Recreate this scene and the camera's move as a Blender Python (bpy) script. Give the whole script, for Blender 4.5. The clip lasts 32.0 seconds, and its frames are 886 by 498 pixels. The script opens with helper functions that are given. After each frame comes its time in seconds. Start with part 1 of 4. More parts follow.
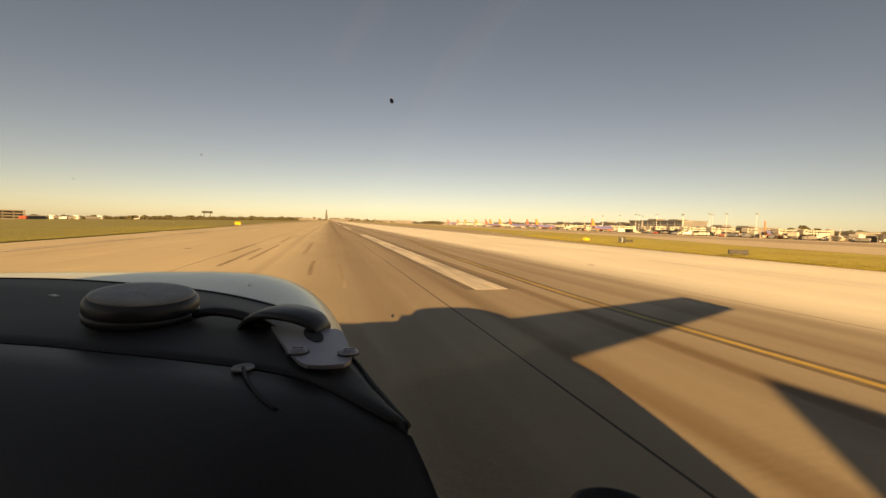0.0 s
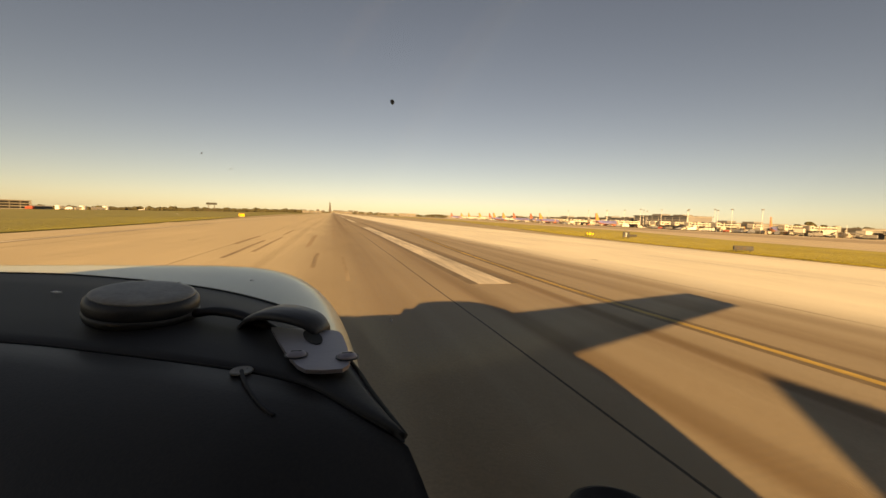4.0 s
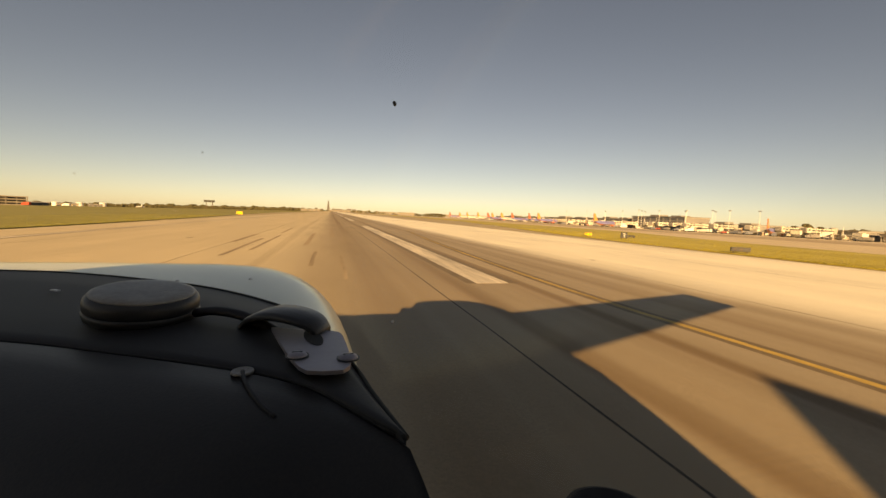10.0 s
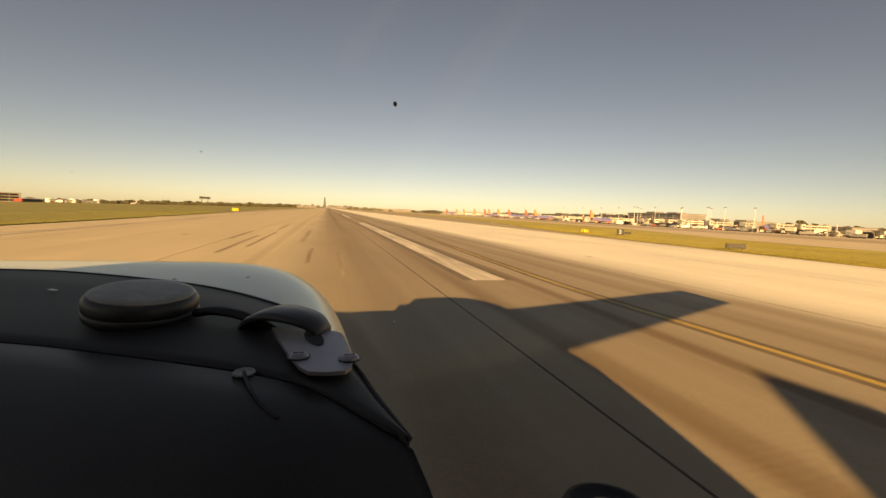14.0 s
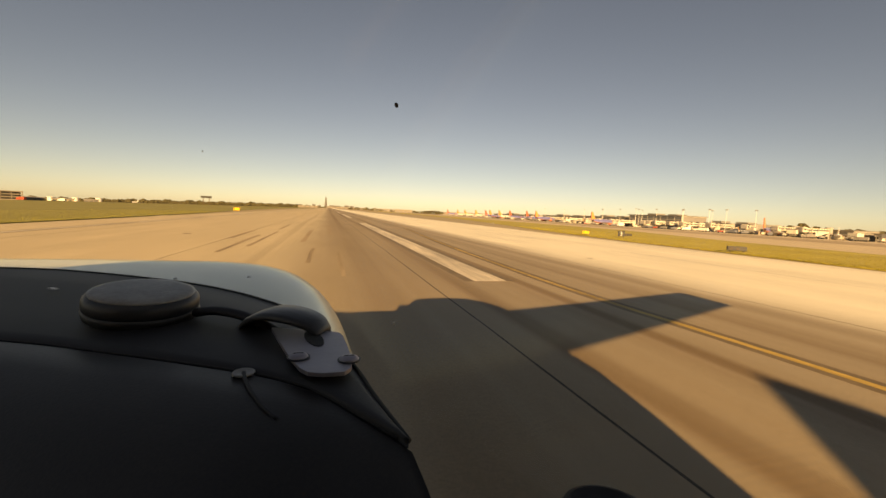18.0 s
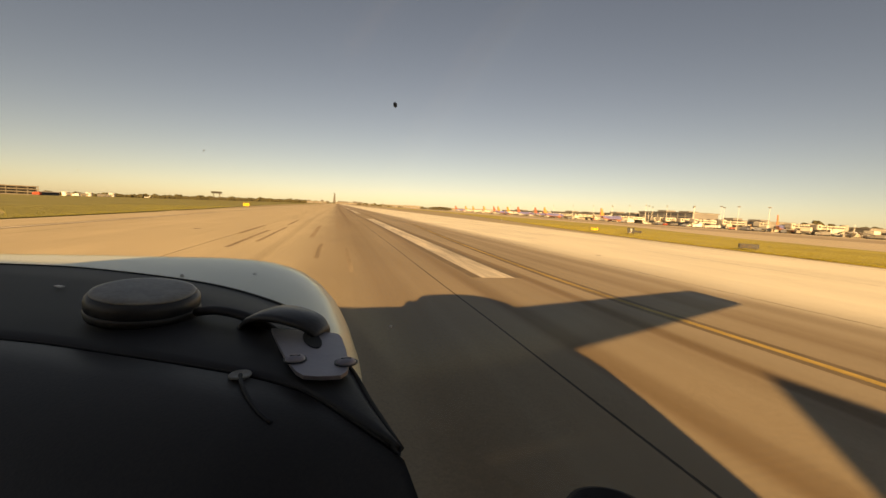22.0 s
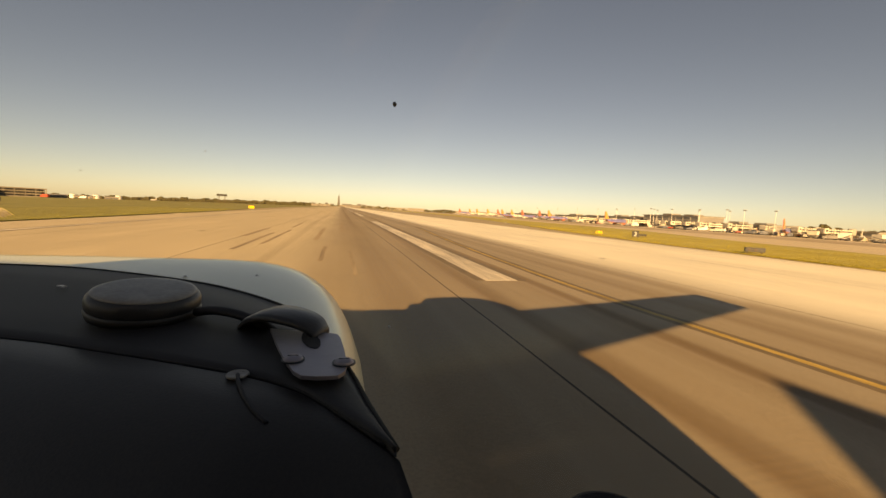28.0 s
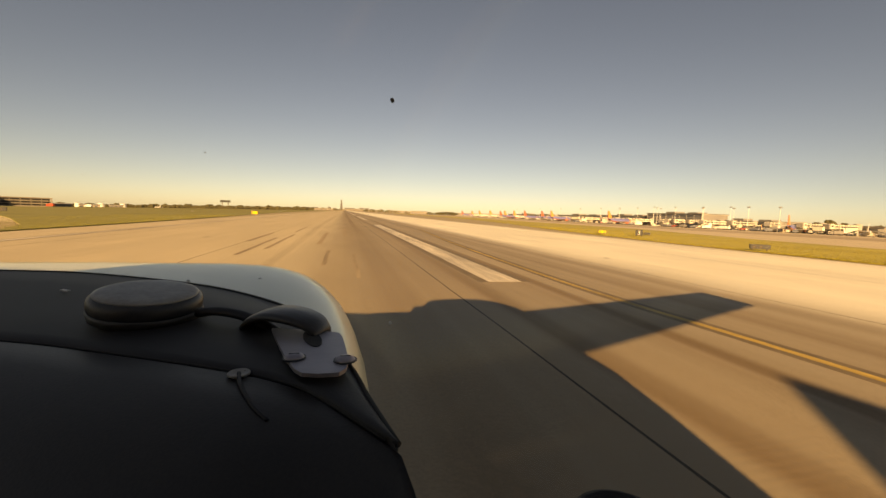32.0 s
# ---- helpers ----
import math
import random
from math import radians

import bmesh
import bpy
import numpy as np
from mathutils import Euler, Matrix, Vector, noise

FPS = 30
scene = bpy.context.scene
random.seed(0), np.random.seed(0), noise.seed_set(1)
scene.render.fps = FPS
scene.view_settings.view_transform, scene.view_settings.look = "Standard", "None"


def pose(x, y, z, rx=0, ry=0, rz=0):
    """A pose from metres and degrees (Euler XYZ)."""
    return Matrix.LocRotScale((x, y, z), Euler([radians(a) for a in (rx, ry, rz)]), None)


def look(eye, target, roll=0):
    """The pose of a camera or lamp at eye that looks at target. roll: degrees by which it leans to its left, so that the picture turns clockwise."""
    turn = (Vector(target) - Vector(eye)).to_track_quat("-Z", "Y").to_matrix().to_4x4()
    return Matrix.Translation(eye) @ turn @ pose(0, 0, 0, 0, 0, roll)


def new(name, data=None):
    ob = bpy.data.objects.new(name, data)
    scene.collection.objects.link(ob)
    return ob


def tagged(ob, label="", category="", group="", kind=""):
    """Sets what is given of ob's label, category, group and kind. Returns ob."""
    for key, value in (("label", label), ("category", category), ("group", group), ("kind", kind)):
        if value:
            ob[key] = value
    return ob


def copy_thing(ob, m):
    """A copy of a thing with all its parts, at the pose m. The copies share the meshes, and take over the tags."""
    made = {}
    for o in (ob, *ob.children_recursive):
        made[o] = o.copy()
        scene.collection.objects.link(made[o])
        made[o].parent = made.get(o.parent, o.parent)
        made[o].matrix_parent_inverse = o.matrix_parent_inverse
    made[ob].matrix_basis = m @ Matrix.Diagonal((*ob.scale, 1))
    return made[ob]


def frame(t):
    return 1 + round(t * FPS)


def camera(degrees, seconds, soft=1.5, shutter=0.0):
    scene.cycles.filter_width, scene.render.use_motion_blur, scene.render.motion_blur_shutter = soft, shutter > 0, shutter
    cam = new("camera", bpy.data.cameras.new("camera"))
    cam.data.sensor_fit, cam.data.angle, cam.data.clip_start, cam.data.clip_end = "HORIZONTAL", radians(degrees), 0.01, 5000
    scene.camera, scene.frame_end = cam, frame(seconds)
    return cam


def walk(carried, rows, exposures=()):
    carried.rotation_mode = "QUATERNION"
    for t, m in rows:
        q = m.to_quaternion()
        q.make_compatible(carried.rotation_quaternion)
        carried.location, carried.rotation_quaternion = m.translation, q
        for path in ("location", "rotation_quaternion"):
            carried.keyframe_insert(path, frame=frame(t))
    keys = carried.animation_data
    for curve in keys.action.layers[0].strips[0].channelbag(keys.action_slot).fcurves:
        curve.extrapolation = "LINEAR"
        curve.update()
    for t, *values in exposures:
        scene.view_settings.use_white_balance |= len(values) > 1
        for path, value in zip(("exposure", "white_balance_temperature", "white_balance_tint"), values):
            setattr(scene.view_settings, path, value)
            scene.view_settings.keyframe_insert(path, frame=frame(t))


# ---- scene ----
cam = camera(95.0, 32.0, soft=1.5, shutter=0.0)
PATH = [
    (0, 0.0009, -0.0024, 1.4906, 86.360, -1.500, -15.673),
    (0.5, 0.0005, -0.0014, 1.4944, 85.749, -1.575, -15.735),
    (1, 0.0010, -0.0009, 1.4959, 85.530, -1.650, -15.656),
    (1.5, 0.0005, -0.0006, 1.4974, 85.316, -1.725, -15.725),
    (2, 0.0008, -0.0007, 1.4970, 85.413, -1.800, -15.654),
    (2.5, 0.0029, 0.0003, 1.4991, 85.088, -1.843, -15.323),
    (3, 0.0045, 0.0010, 1.5006, 84.847, -1.886, -15.075),
    (3.5, 0.0035, 0.0003, 1.4988, 85.183, -1.929, -15.202),
    (4.5, 0.0038, -0.0001, 1.4971, 85.516, -2.014, -15.124),
    (5.5, 0.0038, -0.0004, 1.4958, 85.774, -2.100, -15.087),
    (6, 0.0047, 0.0003, 1.4978, 85.459, -2.143, -14.960),
    (6.5, 0.0037, -0.0002, 1.4968, 85.638, -2.186, -15.085),
    (7, 0.0021, -0.0002, 1.4977, 85.509, -2.229, -15.329),
    (7.5, 0.0021, 0.0002, 1.4992, 85.283, -2.271, -15.326),
    (8, 0.0028, 0.0001, 1.4984, 85.443, -2.314, -15.206),
    (8.5, 0.0041, 0.0008, 1.4999, 85.201, -2.357, -14.999),
    (9, 0.0027, 0.0005, 1.4999, 85.228, -2.400, -15.203),
    (9.5, 0.0014, 0.0001, 1.4993, 85.321, -2.387, -15.408),
    (10, 0.0014, 0.0001, 1.4993, 85.317, -2.375, -15.408),
    (10.5, 0.0006, 0.0000, 1.4997, 85.245, -2.362, -15.529),
    (11, 0.0007, 0.0003, 1.5006, 85.083, -2.350, -15.527),
    (11.5, -0.0005, 0.0000, 1.5005, 85.093, -2.338, -15.721),
    (12, -0.0019, -0.0001, 1.5009, 85.020, -2.325, -15.940),
    (12.5, -0.0004, 0.0002, 1.5009, 85.006, -2.312, -15.719),
    (13, 0.0013, 0.0001, 1.4996, 85.221, -2.300, -15.447),
    (13.5, 0.0008, 0.0004, 1.5010, 85.002, -2.342, -15.526),
    (14, -0.0015, 0.0003, 1.5019, 84.875, -2.383, -15.863),
    (14.5, -0.0031, -0.0004, 1.5005, 85.134, -2.425, -16.090),
    (15.5, -0.0018, -0.0001, 1.5007, 85.148, -2.508, -15.871),
    (16.5, -0.0005, 0.0001, 1.5008, 85.161, -2.592, -15.651),
    (17, -0.0011, 0.0002, 1.5013, 85.097, -2.633, -15.723),
    (17.5, -0.0010, 0.0006, 1.5028, 84.871, -2.675, -15.717),
    (18, -0.0012, 0.0005, 1.5024, 84.962, -2.717, -15.720),
    (18.5, -0.0012, 0.0006, 1.5029, 84.895, -2.758, -15.718),
    (19, -0.0008, 0.0010, 1.5039, 84.745, -2.800, -15.645),
    (19.5, 0.0020, 0.0013, 1.5032, 84.864, -2.817, -15.200),
    (20, 0.0042, 0.0021, 1.5044, 84.679, -2.833, -14.870),
    (20.5, 0.0049, 0.0022, 1.5044, 84.672, -2.850, -14.747),
    (21, 0.0049, 0.0027, 1.5059, 84.439, -2.867, -14.744),
    (21.5, 0.0052, 0.0028, 1.5061, 84.407, -2.883, -14.688),
    (22, 0.0058, 0.0030, 1.5065, 84.351, -2.900, -14.595),
    (22.5, 0.0063, 0.0030, 1.5072, 84.227, -2.917, -14.520),
    (23, 0.0065, 0.0031, 1.5069, 84.293, -2.933, -14.494),
    (23.5, 0.0065, 0.0030, 1.5055, 84.533, -2.950, -14.495),
    (24, 0.0067, 0.0030, 1.5034, 84.903, -2.967, -14.451),
    (24.5, 0.0070, 0.0032, 1.5059, 84.486, -2.983, -14.412),
    (25, 0.0072, 0.0032, 1.5047, 84.705, -3.000, -14.381),
    (25.5, 0.0080, 0.0033, 1.5028, 85.017, -3.000, -14.253),
    (26.5, 0.0089, 0.0036, 1.5036, 84.884, -3.000, -14.117),
    (27.5, 0.0092, 0.0037, 1.5046, 84.726, -3.000, -14.063),
    (28, 0.0094, 0.0037, 1.5045, 84.734, -3.000, -14.039),
    (28.5, 0.0095, 0.0037, 1.5037, 84.810, -2.875, -14.011),
    (29, 0.0099, 0.0039, 1.5054, 84.467, -2.750, -13.970),
    (29.5, 0.0102, 0.0039, 1.5030, 84.816, -2.625, -13.919),
    (30, 0.0105, 0.0040, 1.5032, 84.717, -2.500, -13.874),
    (30.5, 0.0108, 0.0041, 1.5025, 84.774, -2.375, -13.823),
    (31, 0.0112, 0.0041, 1.4999, 85.148, -2.250, -13.769),
    (31.5, 0.0116, 0.0042, 1.5000, 85.073, -2.125, -13.721),
    (32, 0.0118, 0.0043, 1.4999, 85.029, -2.000, -13.683),
]
EXPOSURE, KELVIN, TINT = 1.08, 14400, 22
walk(cam, [(t, pose(x, y, z, a, b, c)) for t, x, y, z, a, b, c in PATH],
     [(0.0, EXPOSURE, KELVIN, TINT), (22.0, EXPOSURE, KELVIN, TINT), (32.0, EXPOSURE, KELVIN + 900, TINT + 1)])

# ---- sky and sun ----
SUN_AZ, SUN_EL = 196.77, 15.15
world = bpy.data.worlds.new("sky")
scene.world = world
world.use_nodes = True
wn = world.node_tree.nodes
sky = wn.new("ShaderNodeTexSky")
sky.sky_type = "NISHITA"
sky.sun_disc = False
sky.sun_elevation, sky.sun_rotation = radians(SUN_EL), radians(SUN_AZ)
sky.air_density, sky.dust_density, sky.ozone_density = 0.66, 0.70, 1.45
sky.altitude = 900
wn["Background"].inputs["Strength"].default_value = 0.056
world.node_tree.links.new(sky.outputs["Color"], wn["Background"].inputs["Color"])
sun = new("sun", bpy.data.lights.new("sun", "SUN"))
sun.data.energy, sun.data.angle, sun.data.color = 5.0, radians(0.45), (1.0, 0.83, 0.56)
sa, se = radians(SUN_AZ), radians(SUN_EL)
sun.matrix_world = look((0, 0, 60), (-60 * math.sin(sa) * math.cos(se), -60 * math.cos(sa) * math.cos(se), 60 - 60 * math.sin(se)))


# ---- materials ----
def mat(name, color, rough=0.7, var=0.12, scale=4.0, bump=0.0, metal=0.0, stretch=(1, 1, 1), fine=60.0, coat=0.0, rnd=0.0):
    """Principled surface with a coarse and a fine variation of its colour."""
    m = bpy.data.materials.new(name)
    m.use_nodes = True
    nt = m.node_tree
    b = nt.nodes["Principled BSDF"]
    b.inputs["Roughness"].default_value, b.inputs["Metallic"].default_value = rough, metal
    b.inputs["Coat Weight"].default_value = coat
    tc, mp = nt.nodes.new("ShaderNodeTexCoord"), nt.nodes.new("ShaderNodeMapping")
    mp.inputs["Scale"].default_value = stretch
    nt.links.new(tc.outputs["Object"], mp.inputs["Vector"])
    last = None
    for k, (sc, amount) in enumerate(((scale, var), (fine, var * 0.6))):
        n = nt.nodes.new("ShaderNodeTexNoise")
        n.inputs["Scale"].default_value, n.inputs["Detail"].default_value = sc, 5
        nt.links.new(mp.outputs["Vector"], n.inputs["Vector"])
        r = nt.nodes.new("ShaderNodeMapRange")
        r.inputs["From Min"].default_value, r.inputs["From Max"].default_value = 0.3, 0.7
        r.inputs["To Min"].default_value, r.inputs["To Max"].default_value = 1 - amount, 1 + amount
        nt.links.new(n.outputs["Fac"], r.inputs["Value"])
        if last is None:
            last = r.outputs["Result"]
        else:
            mu = nt.nodes.new("ShaderNodeMath")
            mu.operation = "MULTIPLY"
            nt.links.new(last, mu.inputs[0])
            nt.links.new(r.outputs["Result"], mu.inputs[1])
            last = mu.outputs[0]
        fine_out = n.outputs["Fac"]
    if rnd:
        oi = nt.nodes.new("ShaderNodeObjectInfo")
        r = nt.nodes.new("ShaderNodeMapRange")
        r.inputs["To Min"].default_value, r.inputs["To Max"].default_value = 1 - rnd, 1 + rnd
        nt.links.new(oi.outputs["Random"], r.inputs["Value"])
        mu = nt.nodes.new("ShaderNodeMath")
        mu.operation = "MULTIPLY"
        nt.links.new(last, mu.inputs[0])
        nt.links.new(r.outputs["Result"], mu.inputs[1])
        last = mu.outputs[0]
    sc = nt.nodes.new("ShaderNodeVectorMath")
    sc.operation = "SCALE"
    sc.inputs[0].default_value = color
    nt.links.new(last, sc.inputs["Scale"])
    nt.links.new(sc.outputs["Vector"], b.inputs["Base Color"])
    if bump:
        bp = nt.nodes.new("ShaderNodeBump")
        bp.inputs["Strength"].default_value, bp.inputs["Distance"].default_value = bump, 0.01
        nt.links.new(fine_out, bp.inputs["Height"])
        nt.links.new(bp.outputs["Normal"], b.inputs["Normal"])
    return m


def runway_mat():
    """Worn concrete with rubber laid down along the lane that aircraft roll on, in long streaks."""
    m = bpy.data.materials.new("runway_concrete")
    m.use_nodes = True
    nt = m.node_tree
    N, L = nt.nodes.new, nt.links.new
    b = nt.nodes["Principled BSDF"]
    b.inputs["Roughness"].default_value = 0.85
    tc = N("ShaderNodeTexCoord")
    sep = N("ShaderNodeSeparateXYZ")
    L(tc.outputs["Object"], sep.inputs[0])

    def noise_at(stretch, scale, detail=5):
        mp, n = N("ShaderNodeMapping"), N("ShaderNodeTexNoise")
        mp.inputs["Scale"].default_value = stretch
        n.inputs["Scale"].default_value, n.inputs["Detail"].default_value = scale, detail
        L(tc.outputs["Object"], mp.inputs["Vector"])
        L(mp.outputs["Vector"], n.inputs["Vector"])
        return n.outputs["Fac"]

    def ranged(v, a, c, lo, hi):
        r = N("ShaderNodeMapRange")
        r.interpolation_type = "SMOOTHSTEP"
        for key, val in (("From Min", a), ("From Max", c), ("To Min", lo), ("To Max", hi)):
            r.inputs[key].default_value = val
        L(v, r.inputs["Value"])
        return r.outputs["Result"]

    def op(kind, a, c):
        o = N("ShaderNodeMath")
        o.operation = kind
        for k, v in enumerate((a, c)):
            if isinstance(v, float):
                o.inputs[k].default_value = v
            else:
                L(v, o.inputs[k])
        return o.outputs[0]

    streak = noise_at((1.0, 0.012, 1.0), 2.2)
    wide = noise_at((0.35, 0.01, 1.0), 1.0)
    grain = noise_at((1.0, 1.0, 1.0), 45.0)
    blotch = noise_at((1.0, 0.25, 1.0), 0.5)
    x = op("ADD", sep.outputs["X"], op("MULTIPLY", op("SUBTRACT", wide, 0.5), 1.4))
    lane = op("MULTIPLY", ranged(x, -2.2, 0.6, 0.0, 1.0), ranged(x, 7.2, 9.6, 1.0, 0.0))
    rubber = op("MULTIPLY", lane, ranged(streak, 0.25, 0.75, 0.70, 0.84))
    for centre, half, depth in ((-1.9, 0.30, 0.20), (0.9, 0.45, 0.12), (2.75, 0.35, 0.16), (4.35, 0.25, 0.16), (6.3, 0.60, 0.11), (7.4, 0.40, 0.08)):
        off = op("ABSOLUTE", op("SUBTRACT", x, centre), 0.0)
        track = op("MULTIPLY", ranged(off, half * 0.2, half, depth, 0.0), ranged(wide, 0.3, 0.6, 0.5, 1.2))
        rubber = op("ADD", rubber, track)
    rubber = op("MINIMUM", rubber, 1.0)
    mix = N("ShaderNodeMix")
    mix.data_type = "RGBA"
    age = N("ShaderNodeMix")
    age.data_type = "RGBA"
    age.inputs["A"].default_value = (0.52, 0.43, 0.29, 1)
    age.inputs["B"].default_value = (0.82, 0.765, 0.62, 1)
    L(ranged(x, -4.0, 9.5, 0.0, 1.0), age.inputs["Factor"])
    L(age.outputs["Result"], mix.inputs["A"])
    mix.inputs["B"].default_value = (0.178, 0.119, 0.066, 1)
    L(rubber, mix.inputs["Factor"])
    tone = op("MULTIPLY", ranged(grain, 0.3, 0.7, 0.92, 1.08), ranged(blotch, 0.3, 0.7, 0.92, 1.07))
    tone = op("MULTIPLY", tone, ranged(streak, 0.3, 0.7, 0.96, 1.03))
    sc = N("ShaderNodeVectorMath")
    sc.operation = "SCALE"
    L(mix.outputs["Result"], sc.inputs[0])
    L(tone, sc.inputs["Scale"])
    L(sc.outputs["Vector"], b.inputs["Base Color"])
    wave = N("ShaderNodeTexWave")
    wave.bands_direction = "Y"
    wave.inputs["Scale"].default_value = 4.0
    L(tc.outputs["Object"], wave.inputs["Vector"])
    bp = N("ShaderNodeBump")
    bp.inputs["Strength"].default_value, bp.inputs["Distance"].default_value = 0.045, 0.006
    L(op("ADD", wave.outputs["Fac"], op("MULTIPLY", grain, 0.7)), bp.inputs["Height"])
    L(bp.outputs["Normal"], b.inputs["Normal"])
    return m


CONCRETE = mat("pale_concrete", (0.58, 0.475, 0.325), 0.85, 0.10, 0.15, 0.2, fine=30)
RUNWAY = runway_mat()
ASPHALT = mat("brown_asphalt", (0.40, 0.31, 0.21), 0.9, 0.12, 0.05, 0.2, fine=4)
DIRT = mat("dry_ground", (0.36, 0.29, 0.18), 0.95, 0.15, 0.02, 0.0, fine=0.6)
GRASS = mat("dry_grass", (0.205, 0.188, 0.045), 0.95, 0.22, 0.12, 0.5, fine=9)
BLADES = mat("dry_grass_blades", (0.20, 0.172, 0.033), 0.9, 0.3, 3.0, fine=30)
BLADES_GREEN = mat("olive_grass_blades", (0.155, 0.145, 0.035), 0.9, 0.3, 3.0, fine=30)
GRASS_DRY = mat("yellowed_grass", (0.40, 0.33, 0.065), 0.95, 0.2, 0.12, 0.5, fine=9)
WHITE_PAINT = mat("worn_white_paint", (0.54, 0.48, 0.385), 0.75, 0.32, 2.5, 0.1, stretch=(1, 0.08, 1), fine=9)
YELLOW_PAINT = mat("yellow_marking_paint", (0.38, 0.255, 0.07), 0.7, 0.35, 2.0, 0.1, stretch=(1, 0.2, 1), fine=20)
BLACK_PAINT = mat("black_marking_border", (0.155, 0.115, 0.072), 0.8, 0.2, 2.0, fine=20)
SEALANT = mat("joint_sealant", (0.06, 0.045, 0.03), 0.9, 0.25, 0.8, fine=6)
RUBBER = mat("tyre_rubber_marks", (0.30, 0.225, 0.145), 0.9, 0.3, 1.2, stretch=(1, 0.1, 1), fine=8)
VINYL = mat("black_vinyl", (0.0135, 0.0110, 0.0102), 0.6, 0.25, 12, 0.08, fine=700)
VINYL_DULL = mat("dull_black_padding", (0.022, 0.0168, 0.0128), 0.47, 0.3, 10, 0.06, fine=600)
PLASTIC = mat("black_plastic", (0.032, 0.031, 0.03), 0.4, 0.15, 25, 0.05, fine=300)
PUCK_TOP = mat("grey_black_plastic", (0.30, 0.285, 0.25), 0.45, 0.2, 40, 0.05, fine=300)
LINING = mat("tan_cabin_lining", (0.30, 0.23, 0.16), 0.8, 0.1, 6, fine=80)
RIM = mat("grey_worn_plastic", (0.032, 0.031, 0.028), 0.4, 0.2, 25, fine=200)
ALUMINIUM = mat("brushed_aluminium", (0.34, 0.315, 0.34), 0.45, 0.06, 30, 0.03, metal=0.45, stretch=(1, 2, 1), fine=250)
STEEL = mat("steel_screw", (0.5, 0.48, 0.46), 0.5, 0.15, 80, metal=0.9, fine=300)
COWL_PAINT = mat("pale_blue_paint", (0.66, 0.66, 0.47), 0.38, 0.06, 3, 0.02, fine=60, coat=0.4)
AIRFRAME = mat("white_airframe_paint", (0.70, 0.69, 0.66), 0.35, 0.05, 2, fine=40, coat=0.3)
SPECK = mat("brown_grey_speck", (0.10, 0.085, 0.07), 0.8, 0.3, 300, fine=900)
SMUDGE = mat("grey_speck", (0.6, 0.58, 0.54), 0.8, 0.2, 300, fine=900)
DARK = mat("dark_speck", (0.02, 0.018, 0.015), 0.8, 0.2, 300, fine=900)
BLDG_PALE = mat("pale_wall_panels", (0.30, 0.285, 0.26), 0.8, 0.10, 0.08, fine=0.8, rnd=0.06)
HANGAR_WALL = mat("weathered_hangar_wall", (0.17, 0.15, 0.125), 0.8, 0.14, 0.08, fine=0.8, rnd=0.1)
BLDG_TAN = mat("tan_brick", (0.30, 0.25, 0.19), 0.85, 0.12, 0.1, fine=1.2)
BLDG_GREY = mat("grey_cladding", (0.175, 0.167, 0.158), 0.7, 0.10, 0.1, fine=1.0)
ROOF = mat("grey_membrane_roof", (0.17, 0.16, 0.145), 0.85, 0.1, 0.05, fine=0.6)
# glass colour lifted so aerial haze over the far windows is in the base
WINDOW = mat("dark_window_glass", (0.10, 0.105, 0.11), 0.2, 0.15, 0.3, fine=2.0, rnd=0.2)
DOOR_BLUE = mat("blue_grey_hangar_door", (0.12, 0.13, 0.15), 0.5, 0.12, 0.3, fine=2)
WHITE = mat("white_gloss_paint", (0.55, 0.54, 0.51), 0.35, 0.06, 0.4, fine=3)
JET_BLUE = mat("violet_blue_livery", (0.15, 0.155, 0.34), 0.35, 0.08, 0.3, fine=3, coat=0.3)
JET_RED = mat("red_livery", (0.38, 0.13, 0.08), 0.35, 0.08, 0.3, fine=3, coat=0.3)
JET_ORANGE = mat("orange_livery", (0.50, 0.25, 0.09), 0.35, 0.08, 0.3, fine=3, coat=0.3)
JET_GREY = mat("bare_metal", (0.5, 0.5, 0.5), 0.35, 0.08, 0.5, metal=0.6, fine=4)
CREAM = mat("cream_service_paint", (0.54, 0.50, 0.42), 0.5, 0.1, 0.6, fine=4, rnd=0.1)
POLE = mat("galvanised_pole", (0.62, 0.60, 0.56), 0.5, 0.08, 1, fine=6)
SIGN_YELLOW = mat("yellow_sign_face", (0.78, 0.52, 0.02), 0.5, 0.06, 2, fine=12)
SIGN_BLACK = mat("black_sign_face", (0.02, 0.02, 0.018), 0.6, 0.1, 2, fine=12)
TRUCK_RED = mat("red_vehicle_paint", (0.36, 0.06, 0.04), 0.35, 0.08, 1, fine=6, coat=0.3)
TYRE = mat("tyre", (0.02, 0.02, 0.02), 0.9, 0.1, 4, fine=20)
FOLIAGE = mat("dark_foliage", (0.060, 0.053, 0.024), 0.95, 0.35, 0.15, fine=1.5)
BARK = mat("bark", (0.09, 0.065, 0.045), 0.95, 0.2, 2, fine=12)
TOWER = mat("hazy_tower_cladding", (0.06, 0.057, 0.057), 0.6, 0.1, 0.02, fine=0.2)


